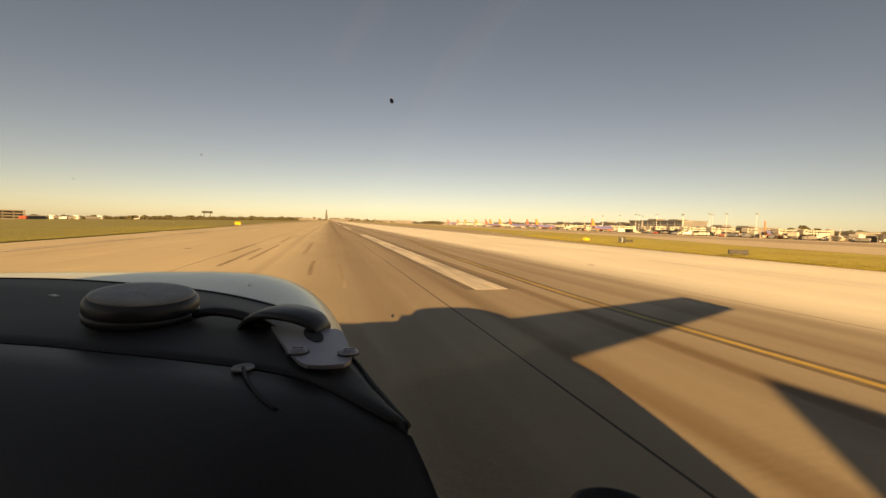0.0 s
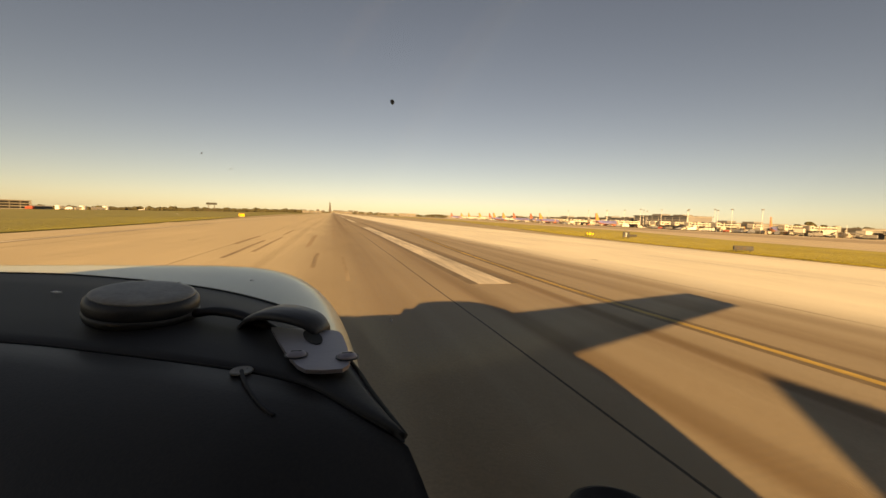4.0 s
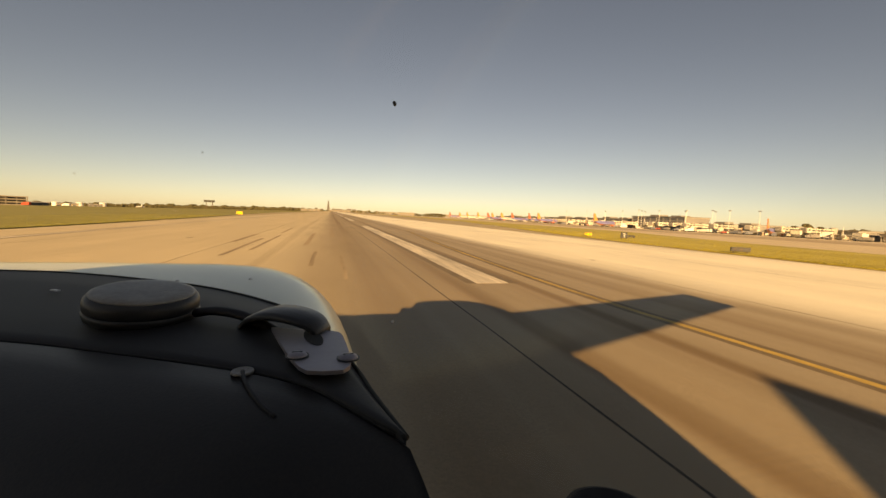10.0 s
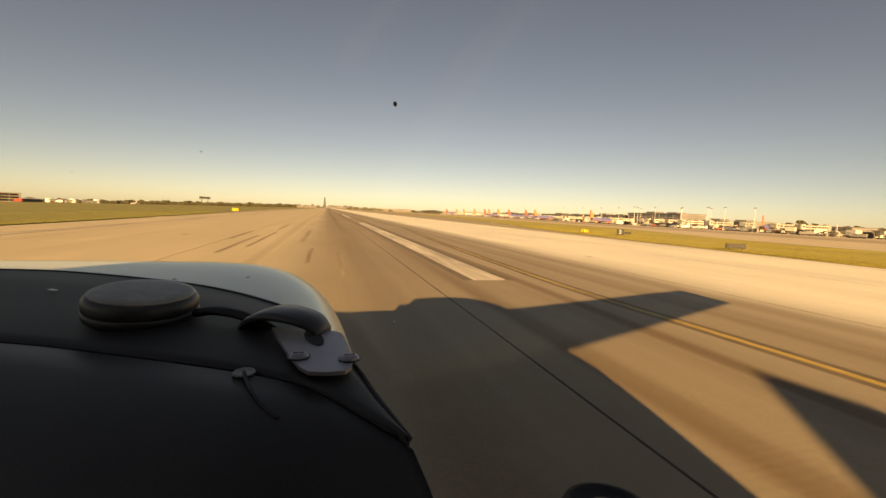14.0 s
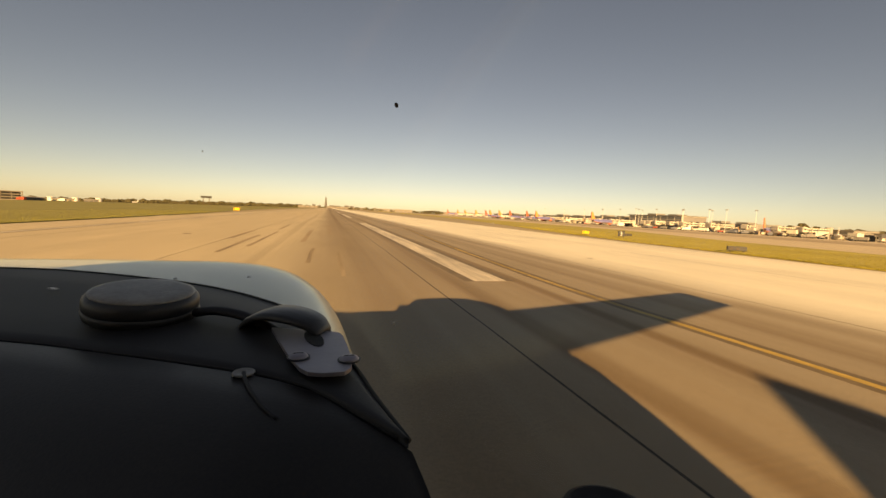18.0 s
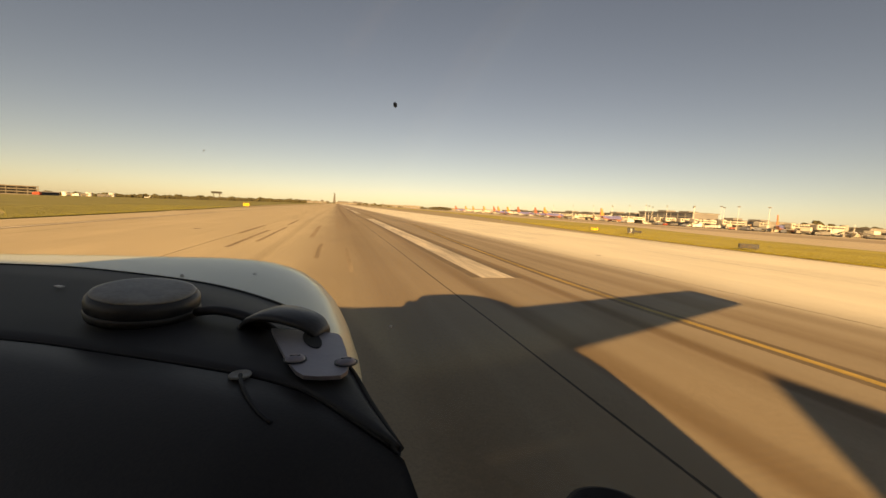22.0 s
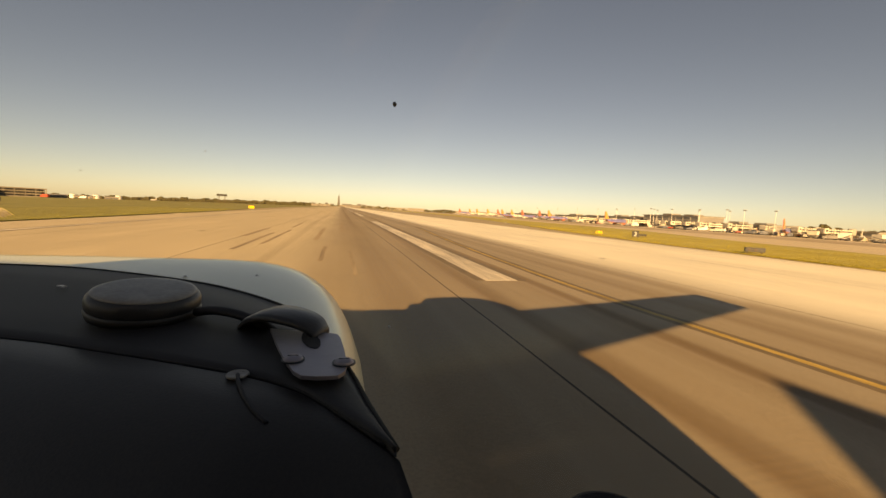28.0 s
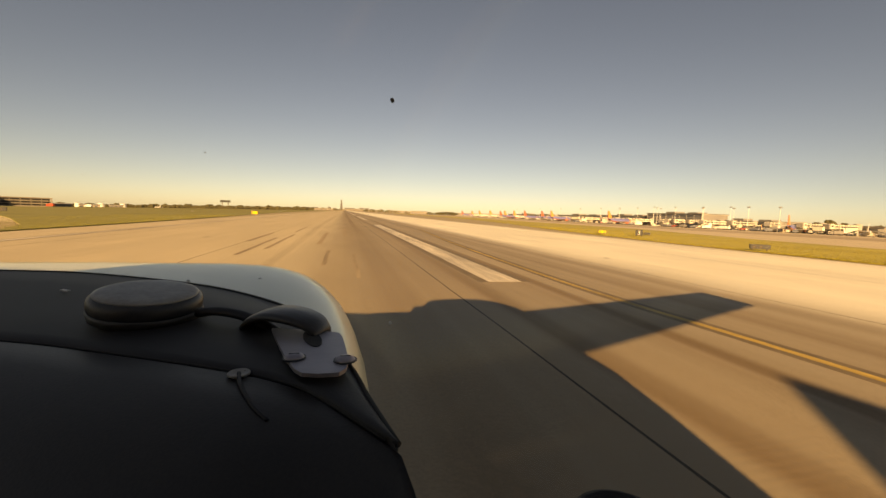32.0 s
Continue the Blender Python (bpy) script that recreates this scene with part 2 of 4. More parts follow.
def glass_mat():
    """Clear acrylic: what lies behind shows through, with a faint gloss and thin dust."""
    m = bpy.data.materials.new("clear_acrylic")
    m.use_nodes = True
    nt = m.node_tree
    nt.nodes.remove(nt.nodes["Principled BSDF"])
    clear, gloss, mix = [nt.nodes.new("ShaderNode" + k) for k in ("BsdfTransparent", "BsdfGlossy", "MixShader")]
    clear.inputs["Color"].default_value = (0.985, 0.99, 0.985, 1)
    gloss.inputs["Roughness"].default_value = 0.12
    mix.inputs["Fac"].default_value = 0.025
    nt.links.new(clear.outputs["BSDF"], mix.inputs[1])
    nt.links.new(gloss.outputs["BSDF"], mix.inputs[2])
    nt.links.new(mix.outputs["Shader"], nt.nodes["Material Output"].inputs["Surface"])
    return m


GLASS = glass_mat()


# ---- building blocks ----
def part(name, bm, material, parent=None, label="", smooth=False):
    me = bpy.data.meshes.new(name)
    if smooth:
        for fc in bm.faces:
            fc.smooth = True
    bm.to_mesh(me)
    bm.free()
    me.materials.append(material)
    ob = new(name, me)
    if parent is not None:
        ob.parent = parent
    if label:
        tagged(ob, label)
    return ob


def thing(name, m, label, category, group="", kind=""):
    ob = new(name)
    ob.empty_display_size = 0.1
    ob.matrix_world = m
    return tagged(ob, label, category, group, kind)


def box(x0, x1, y0, y1, z0, z1, bevel=0.0, bm=None):
    own = bm is None
    bm = bm or bmesh.new()
    r = bmesh.ops.create_cube(bm, size=1.0)
    bmesh.ops.transform(bm, verts=r["verts"], matrix=Matrix.Translation(((x0 + x1) / 2, (y0 + y1) / 2, (z0 + z1) / 2))
                        @ Matrix.Diagonal((x1 - x0, y1 - y0, z1 - z0, 1)))
    if bevel and own:
        bmesh.ops.bevel(bm, geom=bm.edges[:], offset=bevel, segments=2, affect="EDGES", profile=0.6)
    return bm


def prism(points, axis, a, c):
    """A polygon pushed along one axis from a to c. points: pairs in the two other axes, in order."""
    bm = bmesh.new()

    def place(p, q):
        return {"x": (q, p[0], p[1]), "y": (p[0], q, p[1]), "z": (p[0], p[1], q)}[axis]
    lo = [bm.verts.new(place(p, a)) for p in points]
    hi = [bm.verts.new(place(p, c)) for p in points]
    bm.faces.new(lo)
    bm.faces.new(hi[::-1])
    for k in range(len(points)):
        j = (k + 1) % len(points)
        bm.faces.new((lo[k], hi[k], hi[j], lo[j]))
    bmesh.ops.recalc_face_normals(bm, faces=bm.faces)
    return bm


def loft(rings, cap=True, closed=True):
    """Skin over rings of points with the same count."""
    bm = bmesh.new()
    vs = [[bm.verts.new(p) for p in ring] for ring in rings]
    n = len(vs[0])
    for a, c in zip(vs, vs[1:]):
        for k in range(n if closed else n - 1):
            j = (k + 1) % n
            bm.faces.new((a[k], a[j], c[j], c[k]))
    if cap:
        bm.faces.new(vs[0][::-1])
        bm.faces.new(vs[-1])
    bmesh.ops.recalc_face_normals(bm, faces=bm.faces)
    return bm


def tube(path, radius, n=8, flat=1.0):
    """A round bar along a path of points; radius: one number or one for each point."""
    rings = []
    pts = [Vector(p) for p in path]
    for k, p in enumerate(pts):
        d = (pts[min(k + 1, len(pts) - 1)] - pts[max(k - 1, 0)]).normalized()
        side = d.cross(Vector((0, 0, 1)))
        side = side.normalized() if side.length > 1e-4 else Vector((1, 0, 0))
        up = side.cross(d).normalized()
        r = radius[k] if isinstance(radius, (list, tuple)) else radius
        rings.append([p + side * (r * math.cos(a)) + up * (r * flat * math.sin(a)) for a in [2 * math.pi * i / n for i in range(n)]])
    return loft(rings)


def lathe(profile, n=32):
    """A turned body: pairs of radius and height."""
    return loft([[(r * math.cos(2 * math.pi * i / n), r * math.sin(2 * math.pi * i / n), z) for i in range(n)] for r, z in profile])


def smooth_path(points, n=6):
    """Points along a curve that passes through the given ones."""
    p = [Vector(q) for q in points]
    p = [p[0] * 2 - p[1]] + p + [p[-1] * 2 - p[-2]]
    out = []
    for k in range(1, len(p) - 2):
        for i in range(n):
            t = i / n
            out.append(0.5 * (2 * p[k] + (p[k + 1] - p[k - 1]) * t + (2 * p[k - 1] - 5 * p[k] + 4 * p[k + 1] - p[k + 2]) * t ** 2
                              + (3 * p[k] - p[k - 1] - 3 * p[k + 1] + p[k + 2]) * t ** 3))
    return out + [p[-2]]


def ribbon(path, width, z0, z1):
    """A flat strip of some thickness along a path in the plan."""
    pts = [Vector((q[0], q[1], 0)) for q in path]
    rings = []
    for k, q in enumerate(pts):
        d = (pts[min(k + 1, len(pts) - 1)] - pts[max(k - 1, 0)]).normalized()
        s = Vector((d.y, -d.x, 0)) * width / 2
        a, c = q - s, q + s
        rings.append([(a.x, a.y, lie(a.x) + z0), (c.x, c.y, lie(c.x) + z0), (c.x, c.y, lie(c.x) + z1), (a.x, a.y, lie(a.x) + z1)])
    return loft(rings)


def polar(az, dist):
    return dist * math.sin(radians(az)), dist * math.cos(radians(az))


# ---- ground ----
def lie(x):
    """The airfield falls gently away on both sides of the runway."""
    return -0.012 * max(0.0, x - 20.8) - 0.02 * max(0.0, -14.6 - x)


def on(x, y, turn=0.0, up=0.02):
    return pose(x, y, lie(x) + up, 0, 0, turn)


def sheet(name, outline, z, material, label, category, thick=0.02):
    bm = prism(outline, "z", z - thick, z)
    for v in bm.verts:
        v.co.z += lie(v.co.x)
    return tagged(part(name, bm, material), label, category, kind="structure")


columns = sorted([4800 * math.cos(math.pi * k / 48) for k in range(1, 48)] + [-14.6, 20.8])
ground = tagged(part("ground", loft([[(x, -w, lie(x)), (x, w, lie(x)), (x, w, -130), (x, -w, -130)] for x, w in [(x, math.sqrt(4800 ** 2 - x * x)) for x in columns]]), DIRT),
                "dry sandy open ground of the airfield reaching the horizon", "ground", kind="structure")
runway = sheet("runway", [(-14.6, -80), (20.8, -80), (20.8, 1500), (-14.6, 1500)], 0.03, RUNWAY,
               "pale grooved concrete runway streaked with dark tyre rubber", "runway", 0.025)
taxiway_centre = smooth_path([(-3, -30, 0), (-5.5, -6, 0), (-6.6, 5, 0), (-8.8, 10.5, 0), (-12.6, 15.5, 0), (-22, 27, 0), (-50, 62, 0), (-114, 147, 0), (-184, 241, 0)], 6)
taxiway = tagged(part("taxiway", ribbon(taxiway_centre[12:], 34, 0.0, 0.02), CONCRETE),
                 "pale concrete taxiway leaving the runway through the grass", "taxiway", kind="structure")
sheet("grass_area", [(-14.9, 22.0), (-15.1, 32), (-16.3, 63), (-19.5, 104), (-24, 200), (-26, 900), (-420, 900), (-420, 590), (-124, 170), (-54, 78), (-30, 46), (-19, 30), (-16.5, 25)], 0.06, GRASS,
                     "mown olive-green grass beside the runway", "grass", 0.055)
sheet("grass_area", [(-13, -6), (-15.5, 3), (-19, 9), (-44.5, 41.5), (-110, 122), (-230, 270), (-330, 270), (-330, -60), (-24, -60)], 0.06, GRASS,
                    "mown olive-green grass before the hangars", "grass", 0.055)
sheet("grass_area", [(21.9, -40), (22.0, 12), (22.6, 26), (26.0, 48), (34.0, 82), (45, 140), (56, 260), (84, 900), (118, 900), (86, 260), (74, 150), (69, 84), (48, 38), (44.5, 21), (43, -40)], 0.06, GRASS_DRY,
                   "long strip of dry yellow-green grass beside the runway", "grass", 0.055)
sheet("taxiway", [(43.4, -60), (96, -60), (150, 1200), (122, 1200), (86.6, 262), (74.6, 150), (69.6, 84), (48.6, 38), (45.1, 21)], 0.02, CONCRETE,
             "pale concrete parallel taxiway", "taxiway")
apron = sheet("apron", [(96.5, -60), (190, -60), (190, 1200), (150.5, 1200)], 0.02, ASPHALT, "brown asphalt apron before the terminal", "apron")
stand = sheet("apron", [(190.5, -60), (620, -60), (620, 1100), (190.5, 1100)], 0.02, CONCRETE, "pale concrete aircraft stands at the terminal", "apron")


def tufts(name, spots, material, label):
    """Small leaning blades of grass, three to a tuft."""
    rnd, vs, fs = random.Random(11), [], []
    for x, y in spots:
        for _ in range(3):
            a, h = rnd.uniform(0, 6.28), rnd.uniform(0.015, 0.04)
            bx, by, z = x + rnd.uniform(-0.08, 0.08), y + rnd.uniform(-0.08, 0.08), lie(x) + 0.055
            dx, dy, o = 0.02 * math.cos(a), 0.02 * math.sin(a), len(vs)
            vs += [(bx - dx, by - dy, z), (bx + dx, by + dy, z), (bx + 0.6 * h * dy / 0.02 * 0.5, by - 0.6 * h * dx / 0.02 * 0.5, z + h)]
            fs.append((o, o + 1, o + 2))
    me = bpy.data.meshes.new(name)
    me.from_pydata(vs, [], fs)
    me.materials.append(material)
    return tagged(new(name, me), label, "grass", kind="stuff")


rnd = random.Random(21)
east = [(22.0 + 0.1 * rnd.random() + rnd.random() ** 2 * 16, rnd.uniform(8, 60)) for _ in range(14000)]
tufts("grass_tufts", [(x + max(0, y - 26) * 0.2, y) for x, y in east], BLADES, "short dry grass blades along the pavement edge")
west = [(-15.2 - rnd.random() ** 2 * 14, rnd.uniform(24, 80)) for _ in range(9000)]
tufts("grass_tufts", [(x - max(0, y - 30) * 0.06, y) for x, y in west], BLADES_GREEN, "short olive-green grass blades along the pavement edge")


# ---- markings ----
def marking(name, path, width, material, label, border=0.0, z=0.0322):
    ob = thing(name, Matrix(), label, "marking", kind="structure")
    if border:
        part("border", ribbon(path, width + 2 * border, 0.02, z), BLACK_PAINT, ob)
        z += 0.0018
    part("stripe", ribbon(path, width, 0.02, z), material, ob)
    return ob


for y0, y1 in [(-52.4 + 61 * k, -15.8 + 61 * k) for k in range(1)] + [(8.4 + 61 * k, 45.0 + 61 * k) for k in range(8)]:
    ob = marking("centreline_stripe", [(3.55, y0 + (y1 - y0) * k / 6) for k in range(7)], 0.78, WHITE_PAINT,
                 "worn white centreline stripe painted on the runway", 0.22)
    tagged(ob, group="runway centreline stripes")
marking("yellow_line", smooth_path([(5.9, -25, 0), (5.2, 1, 0), (4.98, 6, 0), (5.0, 10, 0), (5.45, 20, 0), (6.6, 36, 0)], 6), 0.12, YELLOW_PAINT, "faded yellow taxi line with dark edges on the runway", 0.13)
marking("edge_line", [(20.1, -60 + 20 * k) for k in range(60)], 0.32, WHITE_PAINT, "thin white edge line along the runway")
marking("edge_line", [(-11.6, 8 + 20 * k) for k in range(50)], 0.28, WHITE_PAINT, "thin white edge line along the runway", 0.12)
marking("yellow_line", taxiway_centre[16:], 0.34, YELLOW_PAINT, "bright yellow taxiway line with black borders", 0.28, z=0.0335)
marking("taxiway_edge", smooth_path([(-29, 47, 0), (-38, 59, 0), (-53, 80, 0), (-122, 172, 0)], 5), 0.3, YELLOW_PAINT, "thin yellow edge line on the taxiway", 0.12, z=0.0335)
marking("taxiway_edge", smooth_path([(-12.4, -10, 0), (-14.2, 4, 0), (-17.5, 9.6, 0), (-42.5, 42, 0), (-108, 124, 0)], 5), 0.3, YELLOW_PAINT, "thin yellow edge line on the taxiway", 0.12, z=0.0335)

joints = thing("runway_joint", Matrix(), "dark sealed joints between the concrete lanes of the runway", "joint", kind="structure")
for x, w in ((2.05, 0.026), (8.15, 0.022), (-4.05, 0.022), (-10.1, 0.022), (14.2, 0.022)):
    rnd = random.Random(int(x * 10))
    part("sealant", ribbon([(x + rnd.uniform(-0.012, 0.012), -40 + 2.5 * k) for k in range(160)], w, 0.02, 0.0315), SEALANT, joints)
for k in range(14):
    y = 39.0 + 15.0 * k
    part("sealant", ribbon([(-14.2, y), (3, y + 0.03), (20.4, y)], 0.022, 0.02, 0.0313), SEALANT, joints)

skids = thing("tyre_mark", Matrix(), "dark streaks of tyre rubber on pale concrete", "tyre mark", kind="structure")
rnd = random.Random(7)
for x, y, ln, w in ((-3.2, 13.5, 8, 0.15), (-2.7, 15.5, 9, 0.14), (-2.9, 27, 7, 0.15), (-0.5, 11.2, 4, 0.12), (0.35, 9.0, 5, 0.1),
                    (-1.0, 18, 9, 0.2), (0.1, 24, 12, 0.22), (-4.0, 19, 6, 0.2)):
    part("streak", ribbon([(x + 0.01 * math.sin(k), y + ln * k / 8) for k in range(9)], w, 0.02, 0.0318), RUBBER, skids)
for x, y, r in ((5.1, 4.6, 0.11), (-6.2, 21.0, 0.16), (9.8, 13.5, 0.12)):
    part("oil_spot", prism([(x + r * (1 + 0.2 * math.sin(3 * a)) * math.cos(a), y + 0.8 * r * math.sin(a)) for a in [k * math.pi / 8 for k in range(16)]], "z", 0.02, 0.0319), SEALANT, skids)


# ---- the light aircraft that carries the camera ----
craft = thing("light_aircraft", pose(0, 0, 0), "pale blue light aircraft with black instrument top on the runway", "aircraft")

CX = -0.62


def resample(points, n):
    """n points at even steps along a smooth curve, mirrored to the far side of the aircraft."""
    p = smooth_path([(x, y, 0) for x, y in points], 12)
    p = p + [Vector((2 * CX - q.x, q.y, 0)) for q in reversed(p[:-1])]
    run = [0.0]
    for q, r in zip(p, p[1:]):
        run.append(run[-1] + (r - q).length)
    out, j = [], 0
    for k in range(n):
        d = run[-1] * k / (n - 1)
        while j < len(run) - 2 and run[j + 1] < d:
            j += 1
        out.append(p[j].lerp(p[j + 1], (d - run[j]) / (run[j + 1] - run[j])))
    return out


crease = resample([(0.0366, 0.1745), (0.0177, 0.2038), (-0.002, 0.2335), (-0.0189, 0.2522), (-0.0555, 0.2775), (-0.1414, 0.3224), (-0.2274, 0.362), (-0.40, 0.418), (CX, 0.433)], 181)
screen_line = resample([(0.0366, 0.1745), (0.0314, 0.1985), (0.0256, 0.2265), (0.0181, 0.2673), (-0.0041, 0.3569), (-0.0515, 0.4558), (-0.158, 0.5725), (-0.3255, 0.674), (-0.4387, 0.7059), (CX, 0.722)], 181)


def dash_ring(c, w):
    """Section of the glareshield from the windscreen back to the crease."""
    out = [c.lerp(w, u) + Vector((0, 0, z)) for u, z in ((1, 1.394), (0.985, 1.3975), (0.7, 1.3990), (0.3, 1.3990), (0.06, 1.3985), (0.012, 1.3972), (0, 1.394), (0.0, 1.38), (1, 1.38))]
    return [q.to_tuple() for q in out]


def pad_ring(c):
    """Section of the padded edge, rolling from the crease towards the cabin and down at its outer end."""
    w = max(0.0, min(1.0, (c.x + 0.05) / 0.0866))
    reach = 1.0 + 0.75 * (1 - w)
    sink = 1.0 + 0.95 * (1 - w)
    return [(c.x + (0.10 + 0.13 * w) * d, c.y - d * (reach if d > 0.004 else 1.0), 1.396 - (1.396 - z) * (sink if d > 0.004 else 1.0) - 0.36 * w * w * max(0.0, d))
            for d, z in ((-0.006, 1.388), (0.0008, 1.3945), (0.004, 1.3962), (0.019, 1.395), (0.034, 1.392), (0.048, 1.388), (0.060, 1.3825), (0.069, 1.3765), (0.074, 1.3700), (0.0755, 1.363), (0.072, 1.354), (0.062, 1.349), (0.0, 1.349))]


def panel_ring(c):
    """Section of the instrument panel, set back below the padded edge."""
    return [(c.x - 0.004, c.y - d, z) for d, z in ((0.056, 1.315), (0.059, 1.28), (0.064, 1.08), (0.0, 1.08), (0.0, 1.315))]


glareshield = part("glareshield", loft([dash_ring(c, w) for c, w in zip(crease, screen_line)]), VINYL, craft, "black vinyl glareshield", smooth=True)
part("instrument_pad", loft([pad_ring(c) for c in crease]), VINYL_DULL, craft, "dull black padded panel edge", smooth=True)
part("instrument_panel", loft([panel_ring(c) for c in crease]), VINYL, craft, "black instrument panel face below the padding")
part("seam", tube([(c.x, c.y, 1.3958) for c in crease[1:-1]], 0.0008, 6), DARK, craft, smooth=True)
part("windscreen_seal", tube([(w.x, w.y + 0.001, 1.3972) for w in screen_line], 0.0017, 6), DARK, craft, smooth=True)

# engine cowling ahead of the windscreen
def cowl_ring(y, edge, top, power=0.34):
    c0, hh = -0.58, 0.32
    a = edge - c0
    out = []
    for k in range(40):
        t = 2 * math.pi * k / 40
        cs, sn = math.cos(t), math.sin(t)
        out.append((c0 + a * math.copysign(abs(cs) ** power, cs), y, 1.5 + top - hh + hh * math.copysign(abs(sn) ** power, sn)))
    return out


cowl_rings = [(0.25, 0.036, -0.176), (0.4, 0.055, -0.166), (0.55, 0.062, -0.160), (0.7, 0.060, -0.156), (0.87, 0.048, -0.153), (1.0, 0.030, -0.151), (1.1, 0.008, -0.151), (1.17, -0.014, -0.152), (1.21, -0.034, -0.154), (1.235, -0.055, -0.159), (1.25, -0.085, -0.170), (1.257, -0.13, -0.20)]
cowling = part("cowling", loft([cowl_ring(y, e, tp) for y, e, tp in cowl_rings]), COWL_PAINT, craft, "pale blue painted engine cowling", smooth=True)
for k in range(3):
    part("rivet", lathe([(0.004, 0.0), (0.003, 0.002), (0.0008, 0.003)], 10), STEEL, cowling).location = (-0.16 - 0.13 * k, 0.93 - 0.02 * k, 1.3475)

# wing, cabin and tail, behind and above the camera
def wing_ring(x, le, te, z, t, n=12):
    """A wing section: rounded nose, thickest at a third of the chord, sharp tail."""
    def bulge(u):
        return 1.85 * math.sqrt(u) - 0.62 * u - 2.1 * u * u + 0.87 * u ** 3
    us = [(k / n) ** 2 for k in range(n + 1)]
    upper = [(x, le - u * (le - te), z + t * max(0.0, bulge(u))) for u in us]
    lower = [(x, le - u * (le - te), z - 0.35 * t * max(0.0, bulge(u))) for u in us[1:-1]]
    return upper + lower[::-1]


CL = -0.3
WING = [(CL - 5.5, -0.22, -1.45, 2.04, 0.10), (CL - 0.9, -0.86, -2.65, 1.86, 0.14), (CL, -0.9, -2.85, 1.86, 0.15),
        (CL + 0.9, -0.86, -2.66, 1.86, 0.14), (CL + 5.5, -0.20, -1.36, 2.04, 0.10)]
wing = part("wing", loft([wing_ring(*q) for q in WING]), AIRFRAME, craft, smooth=True)


def wing_panel(name, x0, x1, u0, u1, q0, q1):
    """A control surface that lies 3 mm proud on the wing between two shares of its chord."""
    rings = []
    for k in range(5):
        x = x0 + (x1 - x0) * k / 4
        f = (x - q0[0]) / (q1[0] - q0[0])
        le, te, z, t = [a + (c - a) * f for a, c in zip(q0[1:], q1[1:])]
        ring = wing_ring(x, le, te, z, t)
        top = [p for p in ring[:13] if u0 <= (le - p[1]) / (le - te) <= u1]
        rings.append([(p[0], p[1], p[2] + 0.003) for p in top] + [(p[0], p[1], p[2] - 0.002) for p in top[::-1]])
    return part(name, loft(rings), COWL_PAINT, wing)


wing_panel("flap", CL + 1.0, CL + 2.9, 0.68, 0.99, WING[3], WING[4])
wing_panel("aileron", CL + 3.0, CL + 5.3, 0.68, 0.99, WING[3], WING[4])
wing_panel("flap", CL - 2.9, CL - 1.0, 0.68, 0.99, WING[0], WING[1])
wing_panel("aileron", CL - 5.3, CL - 3.0, 0.68, 0.99, WING[0], WING[1])


def body_ring(y, x0, x1, z0, z1, n=32):
    cx, cz, ax, az = (x0 + x1) / 2, (z0 + z1) / 2, (x1 - x0) / 2, (z1 - z0) / 2
    return [(cx + ax * math.copysign(abs(math.cos(t)) ** 0.6, math.cos(t)), y, cz + az * math.copysign(abs(math.sin(t)) ** 0.6, math.sin(t))) for t in [2 * math.pi * k / n for k in range(n)]]


BODY = [(-0.55, -0.95, 0.46, 0.75, 1.99), (-1.5, -0.95, 0.70, 0.6, 2.0), (-2.8, -0.9, 0.84, 0.6, 1.97), (-3.2, -0.9, 0.79, 0.6, 1.93), (-4.5, -0.5, 0.56, 0.8, 1.75), (-7.0, -0.2, 0.53, 0.9, 1.62), (-9.6, 0.1, 0.5, 1.0, 1.5)]


def body_at(y):
    """The cabin's section at y, between the given ones."""
    for a, c in zip(BODY, BODY[1:]):
        if c[0] <= y <= a[0]:
            f = (y - a[0]) / (c[0] - a[0])
            f = f * f * (3 - 2 * f) if a[0] > -3.3 else f
            return [u + (v - u) * f for u, v in zip(a, c)]
    return BODY[-1]


cabin = part("cabin", loft([body_ring(*body_at(-0.55 - 9.05 * (k / 40) ** 1.3)) for k in range(41)]), AIRFRAME, craft, smooth=True)


def side_window(y0, y1, z0, z1, side):
    """A dark pane that follows the cabin's side, 4 mm proud of it."""
    rings = []
    for k in range(7):
        b = body_at(y0 + (y1 - y0) * k / 6)
        cx, cz, ax, az = (b[1] + b[2]) / 2, (b[3] + b[4]) / 2, (b[2] - b[1]) / 2, (b[4] - b[3]) / 2
        edge = []
        for i in range(6):
            z = z0 + (z1 - z0) * i / 5
            sn = ((z - cz) / az) ** (1 / 0.6) if z > cz else 0.0
            edge.append((cx + side * ax * math.sqrt(max(0.0, 1 - sn * sn)) ** 0.6, b[0], z))
        rings.append([(p[0] + side * 0.004, p[1], p[2]) for p in edge] + [(p[0] - side * 0.004, p[1], p[2]) for p in edge[::-1]])
    return part("side_window", loft(rings), WINDOW, cabin, "dark side window", smooth=True)


for side in (-1, 1):
    side_window(-0.72, -1.5, 1.42, 1.84, side)
    side_window(-1.62, -2.5, 1.42, 1.82, side)

